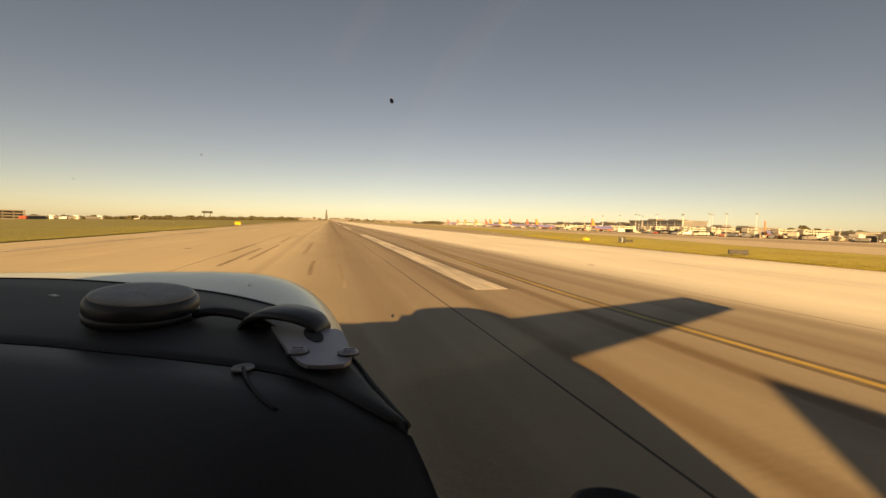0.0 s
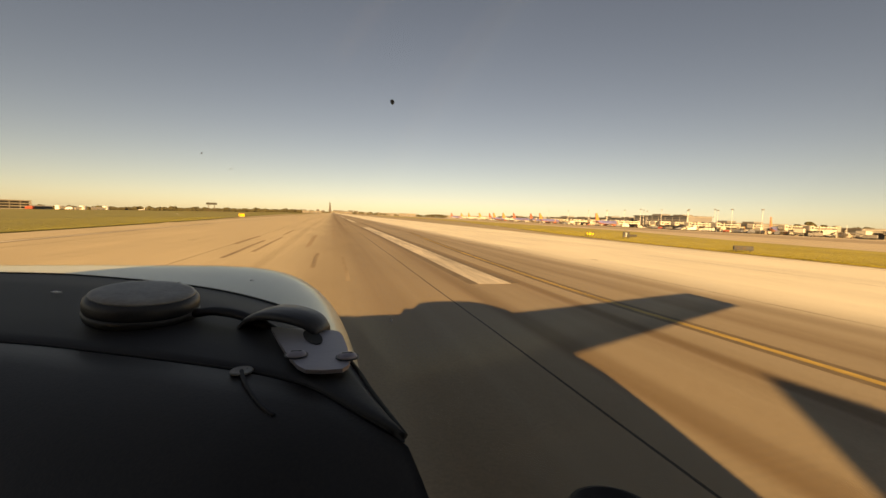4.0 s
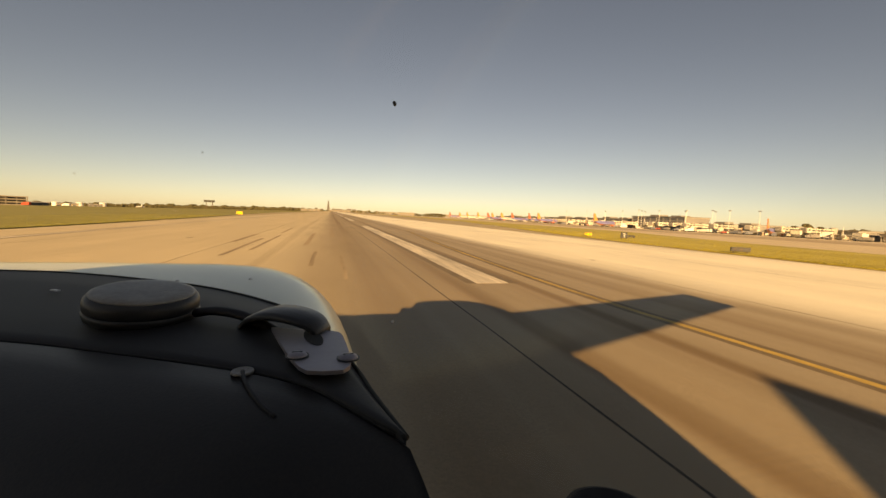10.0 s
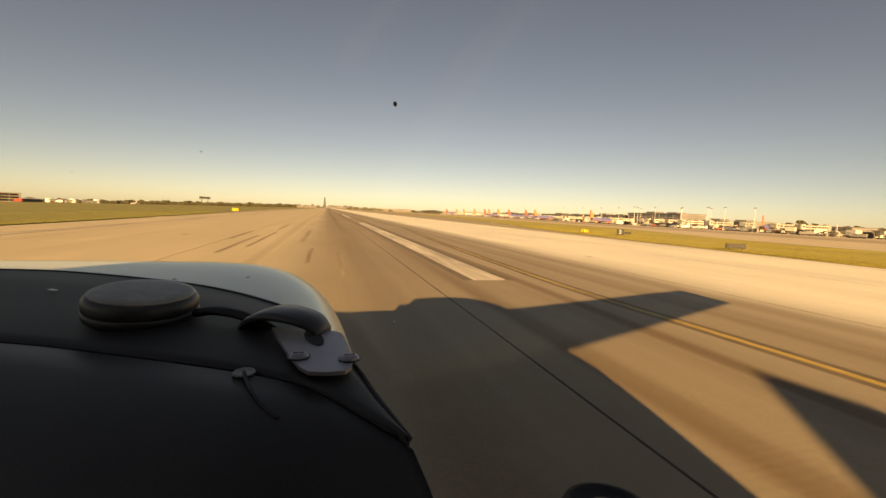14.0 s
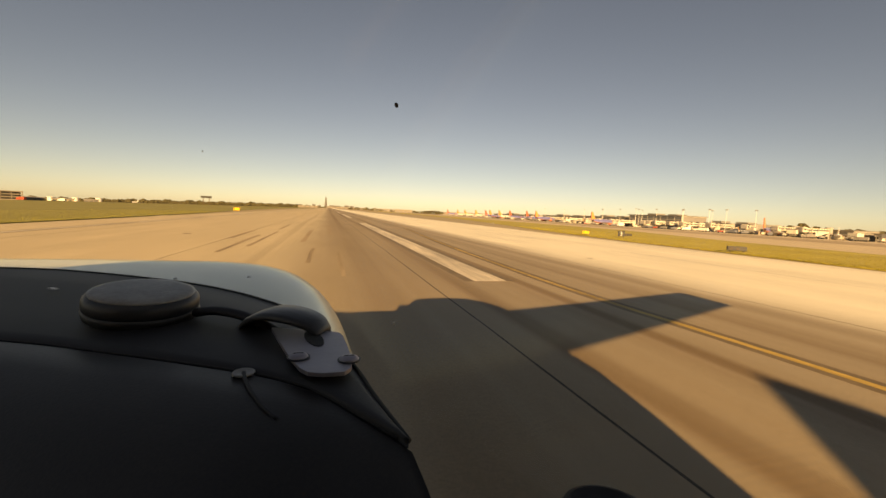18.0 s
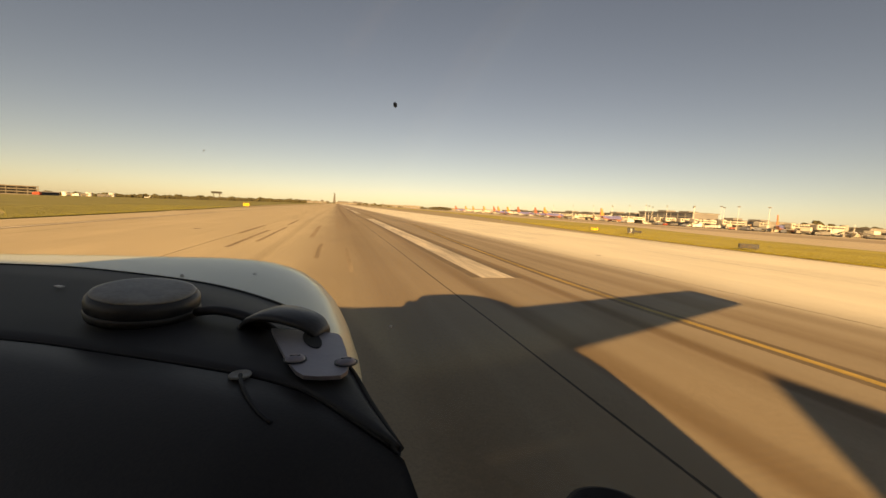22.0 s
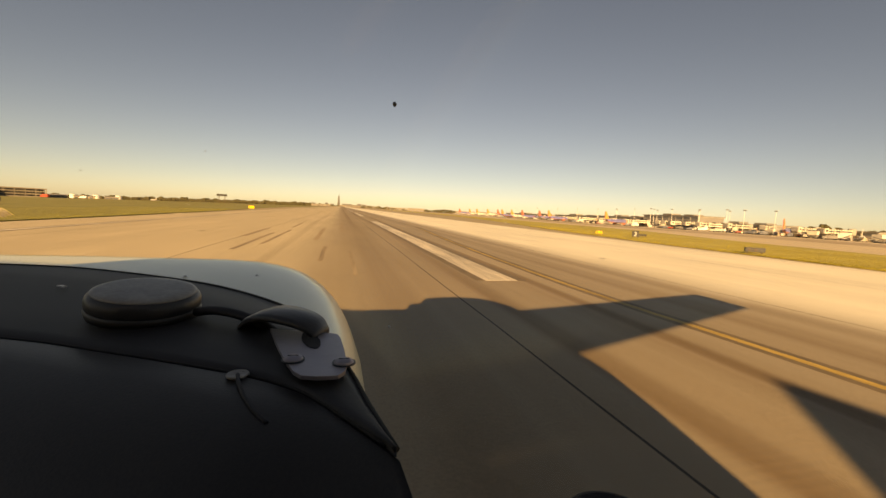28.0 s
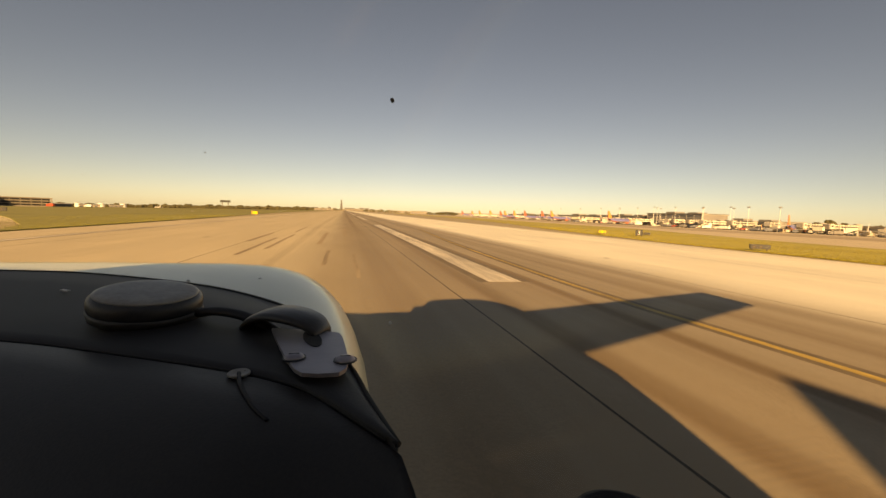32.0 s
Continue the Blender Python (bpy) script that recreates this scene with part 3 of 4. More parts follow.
part("rear_bulkhead", box(-0.93, 0.44, -0.535, -0.52, 0.78, 1.94, 0.005), VINYL, craft, "dark cabin lining behind the seats")
# unseen panel at the far door, added to block bright ground from the pad's reflections
part("door_light_blocker", prism([(-0.6, 0.72), (0.24, 0.72), (0.27, 1.34), (-0.05, 1.46), (-0.6, 1.48)], "x", -1.10, -1.07), VINYL, craft, "unseen dark panel at the far cabin door, blocking bright ground")
part("headliner", prism([(-0.76, -0.6), (-0.65, -0.40), (-0.35, -0.32), (-0.05, -0.32), (0.24, -0.40), (0.44, -0.6)], "z", 1.935, 1.948), VINYL, craft, "dark cabin ceiling lining")
part("roof", prism([(-0.78, -0.6), (-0.66, -0.38), (-0.35, -0.30), (-0.05, -0.30), (0.25, -0.38), (0.46, -0.6), (0.62, -1.0), (0.68, -1.6), (-0.95, -1.6), (-0.9, -1.0)], "z", 1.95, 2.012), AIRFRAME, craft)
part("fin", prism([(-4.5, 1.3), (-9.35, 3.5), (-10.75, 3.67), (-10.4, 1.3)], "x", 0.46, 0.54), AIRFRAME, craft)
part("tailplane", prism([(-1.3, -9.6), (0.5, -8.9), (2.0, -9.6), (2.0, -10.3), (-1.3, -10.3)], "z", 1.28, 1.36), AIRFRAME, craft)
for x, y in ((-1.3, -1.4), (0.9, -1.4)):
    leg = part("gear_leg", tube([(x * 0.45, y, 0.8), (x * 0.8, y, 0.5), (x, y, 0.22)], 0.03), AIRFRAME, craft)
    wheel = part("wheel", lathe([(0.10, -0.07), (0.19, -0.06), (0.21, 0.0), (0.19, 0.06), (0.10, 0.07)], 24), TYRE, leg)
    wheel.matrix_local = pose(x, y, 0.24, 0, 90, 0)
part("nose_leg", tube([(-0.5, 0.95, 1.05), (-0.5, 1.0, 0.2)], 0.03), AIRFRAME, craft)
nose_wheel = part("wheel", lathe([(0.09, -0.06), (0.17, -0.05), (0.19, 0.0), (0.17, 0.05), (0.09, 0.06)], 24), TYRE, craft)
nose_wheel.matrix_local = pose(-0.5, 1.0, 0.22, 0, 90, 0)
part("lower_fuselage", loft([body_ring(-0.6, -0.95, 0.34, 0.62, 1.08), body_ring(-0.14, -1.12, -0.05, 0.62, 1.06), body_ring(0.3, -1.22, -0.02, 0.66, 1.06)]), AIRFRAME, craft)
for p0, p1 in (((0.44, -0.62, 1.96), (0.30, -0.16, 1.06)), ((-0.76, -0.60, 1.96), (-1.25, 0.05, 1.36))):
    part("door_post", tube([p0, [(u + v) / 2 for u, v in zip(p0, p1)], p1], 0.022, 10), AIRFRAME, craft)
part("door", prism([(-2.2, 0.7), (-0.62, 0.7), (-0.30, 0.8), (-0.22, 1.06), (-0.62, 1.12), (-2.2, 1.2)], "x", 0.60, 0.63), AIRFRAME, craft)
spinner = part("spinner", lathe([(0.15, 0.0), (0.145, 0.08), (0.11, 0.18), (0.05, 0.26), (0.004, 0.28)], 24), AIRFRAME, craft, smooth=True)
spinner.matrix_local = pose(-0.58, 1.255, 1.05, -90, 0, 0)
for s in (-1, 1):
    part("blade", prism([(-0.58 + s * 0.10, 1.00), (-0.58 + s * 0.35, 0.97), (-0.58 + s * 0.50, 0.99), (-0.58 + s * 0.58, 1.03), (-0.58 + s * 0.50, 1.10), (-0.58 + s * 0.35, 1.12), (-0.58 + s * 0.10, 1.08)], "y", 1.33, 1.355), PLASTIC, craft)
# the clear windscreen, from the glareshield and the door sill up to the roof
foot = [Vector(p) for p in ((0.42, -0.50, 1.10), (0.34, -0.25, 1.10), (0.24, -0.04, 1.13), (0.13, 0.10, 1.23), (0.07, 0.158, 1.33))] + [Vector((w.x, w.y + 0.003, 1.3985)) for w in screen_line[2::5]]
head = smooth_path([(0.46, -0.6, 1.955), (0.38, -0.46, 1.957), (0.25, -0.365, 1.96), (-0.05, -0.29, 1.962), (-0.35, -0.29, 1.962), (-0.66, -0.365, 1.96), (-0.78, -0.6, 1.955)], 12)
sides = []
for k, p in enumerate(foot):
    q = head[min(len(head) - 1, round(k * (len(head) - 1) / (len(foot) - 1)))]
    out = Vector((0.35 - 0.7 * k / (len(foot) - 1), 0.75, 0.3)) * 0.08
    sides.append([p + (q - p) * u + out * (4 * u * (1 - u)) for u in [i / 10 for i in range(11)]])
pane = part("windscreen", loft(sides, cap=False, closed=False), GLASS, craft, "clear acrylic windscreen", smooth=True)
pane.visible_shadow = False
# rounded vent by the door
part("vent_duct", tube([(0.375, 0.44, 1.09), (0.36, 0.36, 1.0), (0.2, 0.22, 0.93), (0.0, 0.12, 0.9)], 0.03, 10), PLASTIC, craft)
vent = part("door_vent", lathe([(0.040, -0.004), (0.047, 0.002), (0.056, 0.0), (0.062, -0.010), (0.058, -0.04), (0.02, -0.06)], 32), TYRE, craft, "black round air vent", smooth=True)
vent.matrix_local = pose(0.375, 0.44, 1.5 - 0.388, -8, 0, 0)
part("grille", lathe([(0.041, -0.012), (0.030, -0.005), (0.012, -0.002), (0.001, -0.001)], 28), LINING, vent, "tan vent centre", smooth=True)
for x, y, z, r in ((0.0431, 0.2908, 1.5761, 0.0015), (-0.1183, 0.4440, 1.5505, 0.00055), (-0.2682, 0.5377, 1.5287, 0.0007), (-0.0920, 0.4398, 1.5366, 0.0004)):
    sp = part("windscreen_speck", lathe([(r * 0.4, -0.0005), (r, -0.0002), (r * 0.9, 0.0002), (r * 0.3, 0.0005)], 9), SPECK if r > 0.001 else SMUDGE, craft, "dark dried speck on the windscreen")
    sp.matrix_local = pose(x, y, z, 75, 0, 15) @ (Matrix.Diagonal((1.0, 1.35, 1.0, 1.0)) if r != 0.0007 else pose(0, 0, 0, 0, 0, 50) @ Matrix.Diagonal((0.45, 1.9, 1.0, 1.0)))
# one tiny white disc low on the pane
sp = part("windscreen_speck", lathe([(0.0005, -0.0003), (0.0011, 0.0), (0.0005, 0.0003)], 7), WHITE, craft, "tiny white speck at the windscreen")
sp.matrix_local = pose(0.0414, 0.2574, 1.4296, 75, 30, 0)

# antenna puck, its arm and the metal plate on the glareshield
puck = thing("antenna_puck", pose(-0.1555, 0.4085, 1.4035, 5, 4, 0), "round black plastic antenna puck lying on the vinyl glareshield", "antenna")
part("base", lathe([(0.0350, -0.003), (0.0416, -0.001), (0.0426, 0.004), (0.0416, 0.006)], 48), RIM, puck, "worn grey base ring", smooth=True)
part("dome", lathe([(0.0410, 0.004), (0.0422, 0.008), (0.0421, 0.0125), (0.0412, 0.0155), (0.0394, 0.0178), (0.0372, 0.0192), (0.0335, 0.0202), (0.0186, 0.0212), (0.0010, 0.0215)], 48), PLASTIC, puck, smooth=True)
# top disc in a much lighter grey than the dome
part("top_disc", lathe([(0.0385, 0.0183), (0.0380, 0.0196), (0.0350, 0.0207), (0.0300, 0.0214), (0.0186, 0.0219), (0.0010, 0.0221)], 48), PUCK_TOP, puck, smooth=True)
part("cable", tube(smooth_path([(0.045, -0.012, 0.006), (0.062, -0.022, 0.012), (0.085, -0.032, 0.012), (0.11, -0.045, 0.006), (0.125, -0.06, 0.0)], 5), 0.0056, 10, 0.7), VINYL, puck, smooth=True)

clip = thing("metal_bracket", pose(0, 0, 0), "grey aluminium mounting plate with two screws and a curved black strap", "bracket")
outline = smooth_path([(-0.0428, 0.3439, 0), (-0.031, 0.3001, 0), (-0.0201, 0.2654, 0), (-0.0107, 0.2464, 0), (0.0071, 0.2436, 0), (0.0122, 0.2463, 0), (0.0158, 0.2601, 0), (0.0120, 0.3148, 0), (0.0048, 0.3275, 0), (-0.018, 0.336, 0)], 2)
part("plate", prism([(p[0], p[1]) for p in outline], "z", 1.4020, 1.4045), ALUMINIUM, clip)
part("slot", prism([(-0.0095 + 0.0062 * math.cos(a) - 0.004 * math.sin(a), 0.311 + 0.019 * math.sin(a)) for a in [k * math.pi / 10 for k in range(20)]], "z", 1.4046, 1.4052), DARK, clip)
for x, y in ((-0.0178, 0.2718), (0.014, 0.263)):
    screw = part("screw", lathe([(0.0062, 0.0), (0.0063, 0.0008), (0.0055, 0.0020), (0.0036, 0.0028), (0.001, 0.0031)], 20), ALUMINIUM, clip, smooth=True)
    screw.location = (x, y, 1.4046)
    part("drive", box(-0.0032, 0.0032, -0.0004, 0.0004, 0.0029, 0.0033), RIM, screw)
    part("washer", lathe([(0.0058, -0.0001), (0.0074, -0.0001), (0.0074, 0.0007), (0.0058, 0.0007)], 24), PLASTIC, screw)
strap = []
spine = smooth_path([(-0.066, 0.373, 1.401), (-0.057, 0.366, 1.4090), (-0.044, 0.356, 1.4155), (-0.026, 0.343, 1.4165), (-0.010, 0.332, 1.4130), (-0.002, 0.326, 1.4060)], 4)
for k, p in enumerate(spine):
    u = k / (len(spine) - 1)
    hw = 0.008 + 0.011 * math.sin(math.pi * min(1.0, u * 0.8 + 0.1))
    s = Vector((0.45, 0.89, 0))
    strap.append([p + s * (hw * c) + Vector((0, 0, h)) for c, h in ((-1, -0.0035), (-0.9, -0.0045), (0.9, -0.0045), (1, -0.0035), (0.98, 0.0), (0.8, 0.0016), (0, 0.0026), (-0.8, 0.0016), (-0.98, 0.0))])
part("strap", loft(strap), PLASTIC, clip, "glossy black curved strap", smooth=True)
eyelet = thing("cable_grommet", pose(-0.0499, 0.2703, 1.3962), "small black grommet with a thin cable in the padding", "grommet")
part("ring", lathe([(0.0065, 0.0), (0.0068, 0.001), (0.0062, 0.0018), (0.0045, 0.0010)], 20), PUCK_TOP, eyelet, smooth=True)
part("cable", tube(smooth_path([(0, 0, 0.001), (0.003, -0.0115, 0.0006), (0.009, -0.0265, -0.0007), (0.017, -0.0410, -0.0030), (0.0253, -0.0515, -0.0052)], 5), 0.0013, 6), VINYL, eyelet, smooth=True)
for x, y, a in ((-0.283, 0.527, -35),):
    paper = part("paper_scrap", box(-0.0055, 0.0055, -0.0022, 0.0022, 0, 0.001), WHITE)
    paper.matrix_world = pose(x, y, 1.4015, 0, 0, a)
    tagged(paper, "tiny white scrap lying on the black glareshield", "scrap")


# ---- airfield signs and lamps ----
def sign(x, y, turn, w, h, face, label, marks=1):
    ob = thing("airfield_sign", on(x, y, turn, 0.06), label, "sign")
    part("cabinet", box(-w / 2, w / 2, -0.12, 0.12, 0.10, 0.10 + h, 0.02), SIGN_BLACK, ob)
    part("face", box(-w / 2 + 0.04, w / 2 - 0.04, -0.135, -0.121, 0.13, 0.07 + h), face, ob)
    for k in range(max(2, int(w / 0.35)) * marks):
        part("mark", box(-w / 2 + 0.14 + 0.3 * k, -w / 2 + 0.26 + 0.3 * k, -0.14, -0.136, 0.16, 0.04 + h), SIGN_BLACK if face is SIGN_YELLOW else BARK, ob)
    for s in (-1, 1):
        part("leg", box(s * w * 0.35 - 0.03, s * w * 0.35 + 0.03, -0.05, 0.05, 0, 0.10), BARK, ob)
    return ob


sign(-17.3, 88.0, 10, 1.1, 0.6, SIGN_YELLOW, "small yellow lit airfield sign standing in the grass")
sign(25.4, 36.0, -38, 0.7, 0.30, SIGN_YELLOW, "small yellow lit airfield sign standing in the grass")
distance = sign(27.4, 33.2, -40, 0.62, 0.55, SIGN_BLACK, "black distance board with a white figure standing in the grass", 0)
figure = bpy.data.curves.new("figure", "FONT")
figure.body, figure.size, figure.align_x, figure.extrude = "3", 0.55, "CENTER", 0.004
shape = new("figure_outline", figure)
me = bpy.data.meshes.new_from_object(shape.evaluated_get(bpy.context.evaluated_depsgraph_get()))
bpy.data.objects.remove(shape)
me.materials.append(WHITE)
digit = new("figure", me)
digit.parent = distance
digit.matrix_local = pose(0, -0.142, 0.18, 90, 0, 0)
sign(31.0, 36.5, -40, 0.8, 0.22, SIGN_BLACK, "low black airfield sign standing in the grass")
sign(22.9, 18.0, -40, 0.95, 0.26, SIGN_BLACK, "low black airfield sign at the edge of the grass")
sign(-62, 92, 20, 3.0, 0.7, SIGN_BLACK, "wide dark airfield sign at the end of the grass")


def edge_lamp(x, y):
    ob = thing("edge_lamp", on(x, y, 0, 0.06), "short white taxiway edge lamp in the grass", "lamp", "taxiway edge lamps")
    part("stem", lathe([(0.03, 0), (0.02, 0.05), (0.02, 0.2), (0.03, 0.21)], 12), POLE, ob)
    part("globe", lathe([(0.035, 0.21), (0.05, 0.23), (0.05, 0.28), (0.02, 0.31), (0.005, 0.315)], 12), POLE, ob)
    return ob


lamp = edge_lamp(-17.8, 90)
for x, y in ((-38, 118), (-20.5, 130), (27.8, 66), (-24, 170), (36, 120), (-52, 160)):
    copy_thing(lamp, on(x, y, 0, 0.06))


K = 1.25  # spread of the terminal area


# ---- vehicles ----
def truck(x, y, turn, ln, h, paint, label, name="box_truck"):
    ob = thing(name, on(x, y, turn, 0.03), label, "vehicle")
    part("cargo_box", box(-1.2, 1.2, -ln / 2, ln * 0.18, 0.8, h, 0.06), paint, ob)
    part("cab", prism([(ln * 0.2, 0.6), (ln * 0.5, 0.6), (ln * 0.5, 1.4), (ln * 0.42, h * 0.8), (ln * 0.2, h * 0.8)], "x", -1.1, 1.1), paint, ob)
    part("windscreen", box(-0.95, 0.95, ln * 0.455, ln * 0.475, 1.5, h * 0.72), WINDOW, ob)
    part("chassis", box(-0.9, 0.9, -ln / 2, ln / 2, 0.45, 0.62), SIGN_BLACK, ob)
    for sx in (-1, 1):
        for sy in (-0.32, 0.34):
            w = part("wheel", lathe([(0.2, -0.14), (0.42, -0.13), (0.45, 0), (0.42, 0.13), (0.2, 0.14)], 16), TYRE, ob)
            w.matrix_local = pose(sx * 1.0, sy * ln, 0.45, 0, 90, 0)
    return ob


truck(*polar(-30.2, 620), 70, 9.0, 3.6, TRUCK_RED, "large red airport fire truck parked before the hangars", "fire_truck")
truck(*polar(-27.3, 620), 85, 7.0, 3.2, WHITE, "white box truck parked before the hangars")
van = truck(212 * K, 190 * K, 20, 6.0, 2.8, WHITE, "white airport service van on the apron", "service_van")
dark_van = truck(214 * K, 172 * K, 10, 5.2, 2.3, DOOR_BLUE, "dark blue airport service van on the apron", "service_van")
grey_van = truck(208 * K, 131 * K, 40, 5.6, 2.5, BLDG_GREY, "grey airport service van on the apron", "service_van")
spots = ((205, 250, 70), (220, 156, 120), (222, 305, 30), (214, 232, 95), (226, 122, 60), (232, 205, 0), (205, 330, 80), (236, 262, 15), (228, 176, 75), (231, 188, 20), (216, 204, 60), (224, 222, 85), (229, 252, 5),
         (212, 268, 70), (226, 282, 40), (232, 320, 10), (216, 362, 80), (228, 410, 30), (236, 150, 0), (219, 118, 15), (238, 214, 40), (240, 232, 70), (234, 240, 20), (241, 268, 85), (238, 300, 10))
for k, (x, y, a) in enumerate(spots):
    copy_thing((van, dark_van, grey_van, dark_van, grey_van)[k % 5], on(x * K, y * K, a, 0.03))
tug = truck(200 * K, 212 * K, 110, 3.4, 1.6, TRUCK_RED, "small red baggage tug on the apron", "baggage_tug")
for x, y, a in ((218, 182, 30), (222, 240, 10), (226, 142, 50), (230, 228, 70), (217, 310, 60)):
    copy_thing(tug, on(x * K, y * K, a, 0.03))


# ---- parked airliners ----
def airliner(m, upper, lower, tail, label):
    ob = thing("airliner", m, label, "airliner", "airliners at the terminal")

    def rings(lo, hi, swell=0.0):
        out = []
        for y, r, z in ((17.0, 0.15, 3.2), (16.2, 0.85, 3.3), (14.6, 1.5, 3.5), (12.0, 1.88, 3.7), (4, 1.9, 3.7), (-5, 1.9, 3.7), (-10, 1.5, 4.05), (-14, 0.8, 4.6), (-16.5, 0.25, 4.9)):
            out.append([((r + swell) * math.cos(a), y, z + (r + swell) * math.sin(a)) for a in [lo + (hi - lo) * k / 12 for k in range(13)]])
        return out
    part("fuselage", loft(rings(radians(-34), radians(214))), upper, ob)
    part("belly", loft(rings(radians(210), radians(330), 0.01)), lower, ob)
    fin = part("fin", prism([(-10.2, 5.4), (-14.2, 12.2), (-16.4, 12.2), (-15.6, 5.0)], "x", -0.16, 0.16), tail, ob)
    part("rudder", prism([(-15.2, 5.6), (-16.0, 12.0), (-16.6, 12.0), (-16.0, 5.4)], "x", -0.18, 0.18), JET_RED if tail is JET_ORANGE else tail, fin)
    for s in (-1, 1):
        part("wing", prism([(s * 1.5, 4.2), (s * 16.5, -5.2), (s * 16.8, -6.8), (s * 6, -4.4), (s * 1.5, -4.4)][::s], "z", 2.6, 2.95), JET_GREY, ob)
        part("winglet", prism([(-5.4, 2.8), (-6.9, 5.2), (-7.6, 5.2), (-6.8, 2.8)], "x", s * 16.5 - 0.08, s * 16.5 + 0.08), tail, ob)
        part("tailplane", prism([(s * 0.4, -12.8), (s * 6.6, -16.0), (s * 6.6, -17.2), (s * 0.4, -16.2)][::s], "z", 4.9, 5.08), JET_GREY, ob)
        eng = part("engine", lathe([(0.75, -1.9), (0.98, -0.8), (1.05, 0.8), (0.95, 1.7), (0.8, 1.75)], 20), lower, ob)
        eng.matrix_local = pose(s * 4.9, 4.6, 1.75, -90, 0, 0)
        part("window_row", box(s * 1.86 - 0.05, s * 1.86 + 0.05, -9.0, 12.0, 4.05, 4.33), WINDOW, ob)
        for k in range(2):
            w = part("main_wheel", lathe([(0.25, -0.2), (0.52, -0.18), (0.55, 0), (0.52, 0.18), (0.25, 0.2)], 16), TYRE, ob)
            w.matrix_local = pose(s * (2.5 + 0.5 * k), -1.0, 0.55, 0, 90, 0)
        part("gear_leg", tube([(s * 2.75, -1.0, 0.6), (s * 2.6, -1.0, 2.6)], 0.14), JET_GREY, ob)
    part("nose_leg", tube([(0, 13.2, 0.4), (0, 13.0, 2.4)], 0.12), JET_GREY, ob)
    w = part("nose_wheel", lathe([(0.2, -0.25), (0.38, -0.22), (0.4, 0), (0.38, 0.22), (0.2, 0.25)], 16), TYRE, ob)
    w.matrix_local = pose(0, 13.2, 0.4, 0, 90, 0)
    part("cockpit_glass", box(-0.9, 0.9, 14.9, 15.5, 4.3, 4.75), WINDOW, ob)
    return ob


jet = airliner(on(252, 333, -75, 0.03), JET_BLUE, JET_RED, JET_ORANGE, "blue and red airliner with an orange tail parked at the terminal")
for x, y, a in ((252, 585, -72), (303, 216, -66), (252, 440, -75)):
    copy_thing(jet, on(x, y, a, 0.03))
jet2 = airliner(on(252, 515, -70, 0.03), JET_BLUE, WHITE, JET_RED, "blue airliner with a red tail parked at the terminal")
for x, y, a in ((254, 820, -75), (258, 478, -68), (256, 612, -74)):
    copy_thing(jet2, on(x, y, a, 0.03))
jet3 = airliner(on(250, 640, -78, 0.03), WHITE, WHITE, JET_ORANGE, "white airliner with an orange tail parked at the terminal")
for x, y, a in ((252, 705, -70), (252, 548, -76), (256, 760, -72)):
    copy_thing(jet3, on(x, y, a, 0.03))
commuter = airliner(on(292, 168, -62, 0.03) @ Matrix.Scale(0.62, 4), WHITE, WHITE, WHITE, "small all-white commuter jet parked beyond the grass")
for x, y, a in ((300, 148, -50), (306, 186, -80), (312, 132, -58)):
    copy_thing(commuter, on(x, y, a, 0.03) @ Matrix.Scale(0.62, 4))
jx, jy = polar(-21.3, 800)
copy_thing(commuter, on(jx, jy, 60, 0.03) @ Matrix.Scale(0.62, 4))


# ---- terminal ----
def terminal(y0, y1, x0, depth, h, wall, label, floors=2):
    y0, y1, x0 = y0 * K, y1 * K, x0 * K
    ob = thing("terminal_building", on(x0, (y0 + y1) / 2), label, "building")
    ln = y1 - y0
    part("base_wall", box(1.2, depth, -ln / 2 + 0.8, ln / 2 - 0.8, -0.6, 3.4), BLDG_TAN, ob)
    part("wall", box(0, depth, -ln / 2, ln / 2, 3.4, h), wall, ob)
    part("fascia", box(-0.5, depth + 0.5, -ln / 2 - 0.5, ln / 2 + 0.5, h, h + 0.8), BLDG_PALE, ob, "pale roof fascia")
    part("roof", box(-1.3, depth + 1, -ln / 2 - 1.3, ln / 2 + 1.3, h + 0.8, h + 1.25), ROOF, ob)
    for k in range(2 if h > 6 else 0):
        y = ln * (-0.28 + 0.4 * k)
        part("plant_room", box(depth * 0.35, depth * 0.75, y, y + ln * 0.17, h + 1.25, h + 2.6 + 0.5 * k), BLDG_GREY, ob)
    n = max(3, int(ln / 8.0))
    step = ln / n
    for k in range(n + 1):
        y = -ln / 2 + k * step
        part("pier", box(-0.3, -0.01, y - 0.3, y + 0.3, 3.4, h - 0.05), BLDG_PALE, ob)
        part("column", box(0.2, 0.8, y - 0.3 if k else y + 0.2, y + 0.3 if k < n else y - 0.2, -0.6, 3.39), BLDG_GREY, ob)
    for f in range(floors):
        z0 = 3.4 + f * (h - 3.4) / floors
        z1 = 3.4 + (f + 1) * (h - 3.4) / floors
        for k in range(n):
            y = -ln / 2 + (k + 0.5) * step
            part("window", box(-0.15, -0.02, y - step * 0.44, y + step * 0.44, z0 + 0.8, z1 - 0.6), WINDOW, ob)
    for k in range(n // 2):
        y = -ln / 2 + (2 * k + 1) * step
        part("service_door", box(1.0, 1.19, y - step * 0.3, y + step * 0.3, 0, 2.9), WINDOW if k % 3 else CREAM, ob)
    return ob


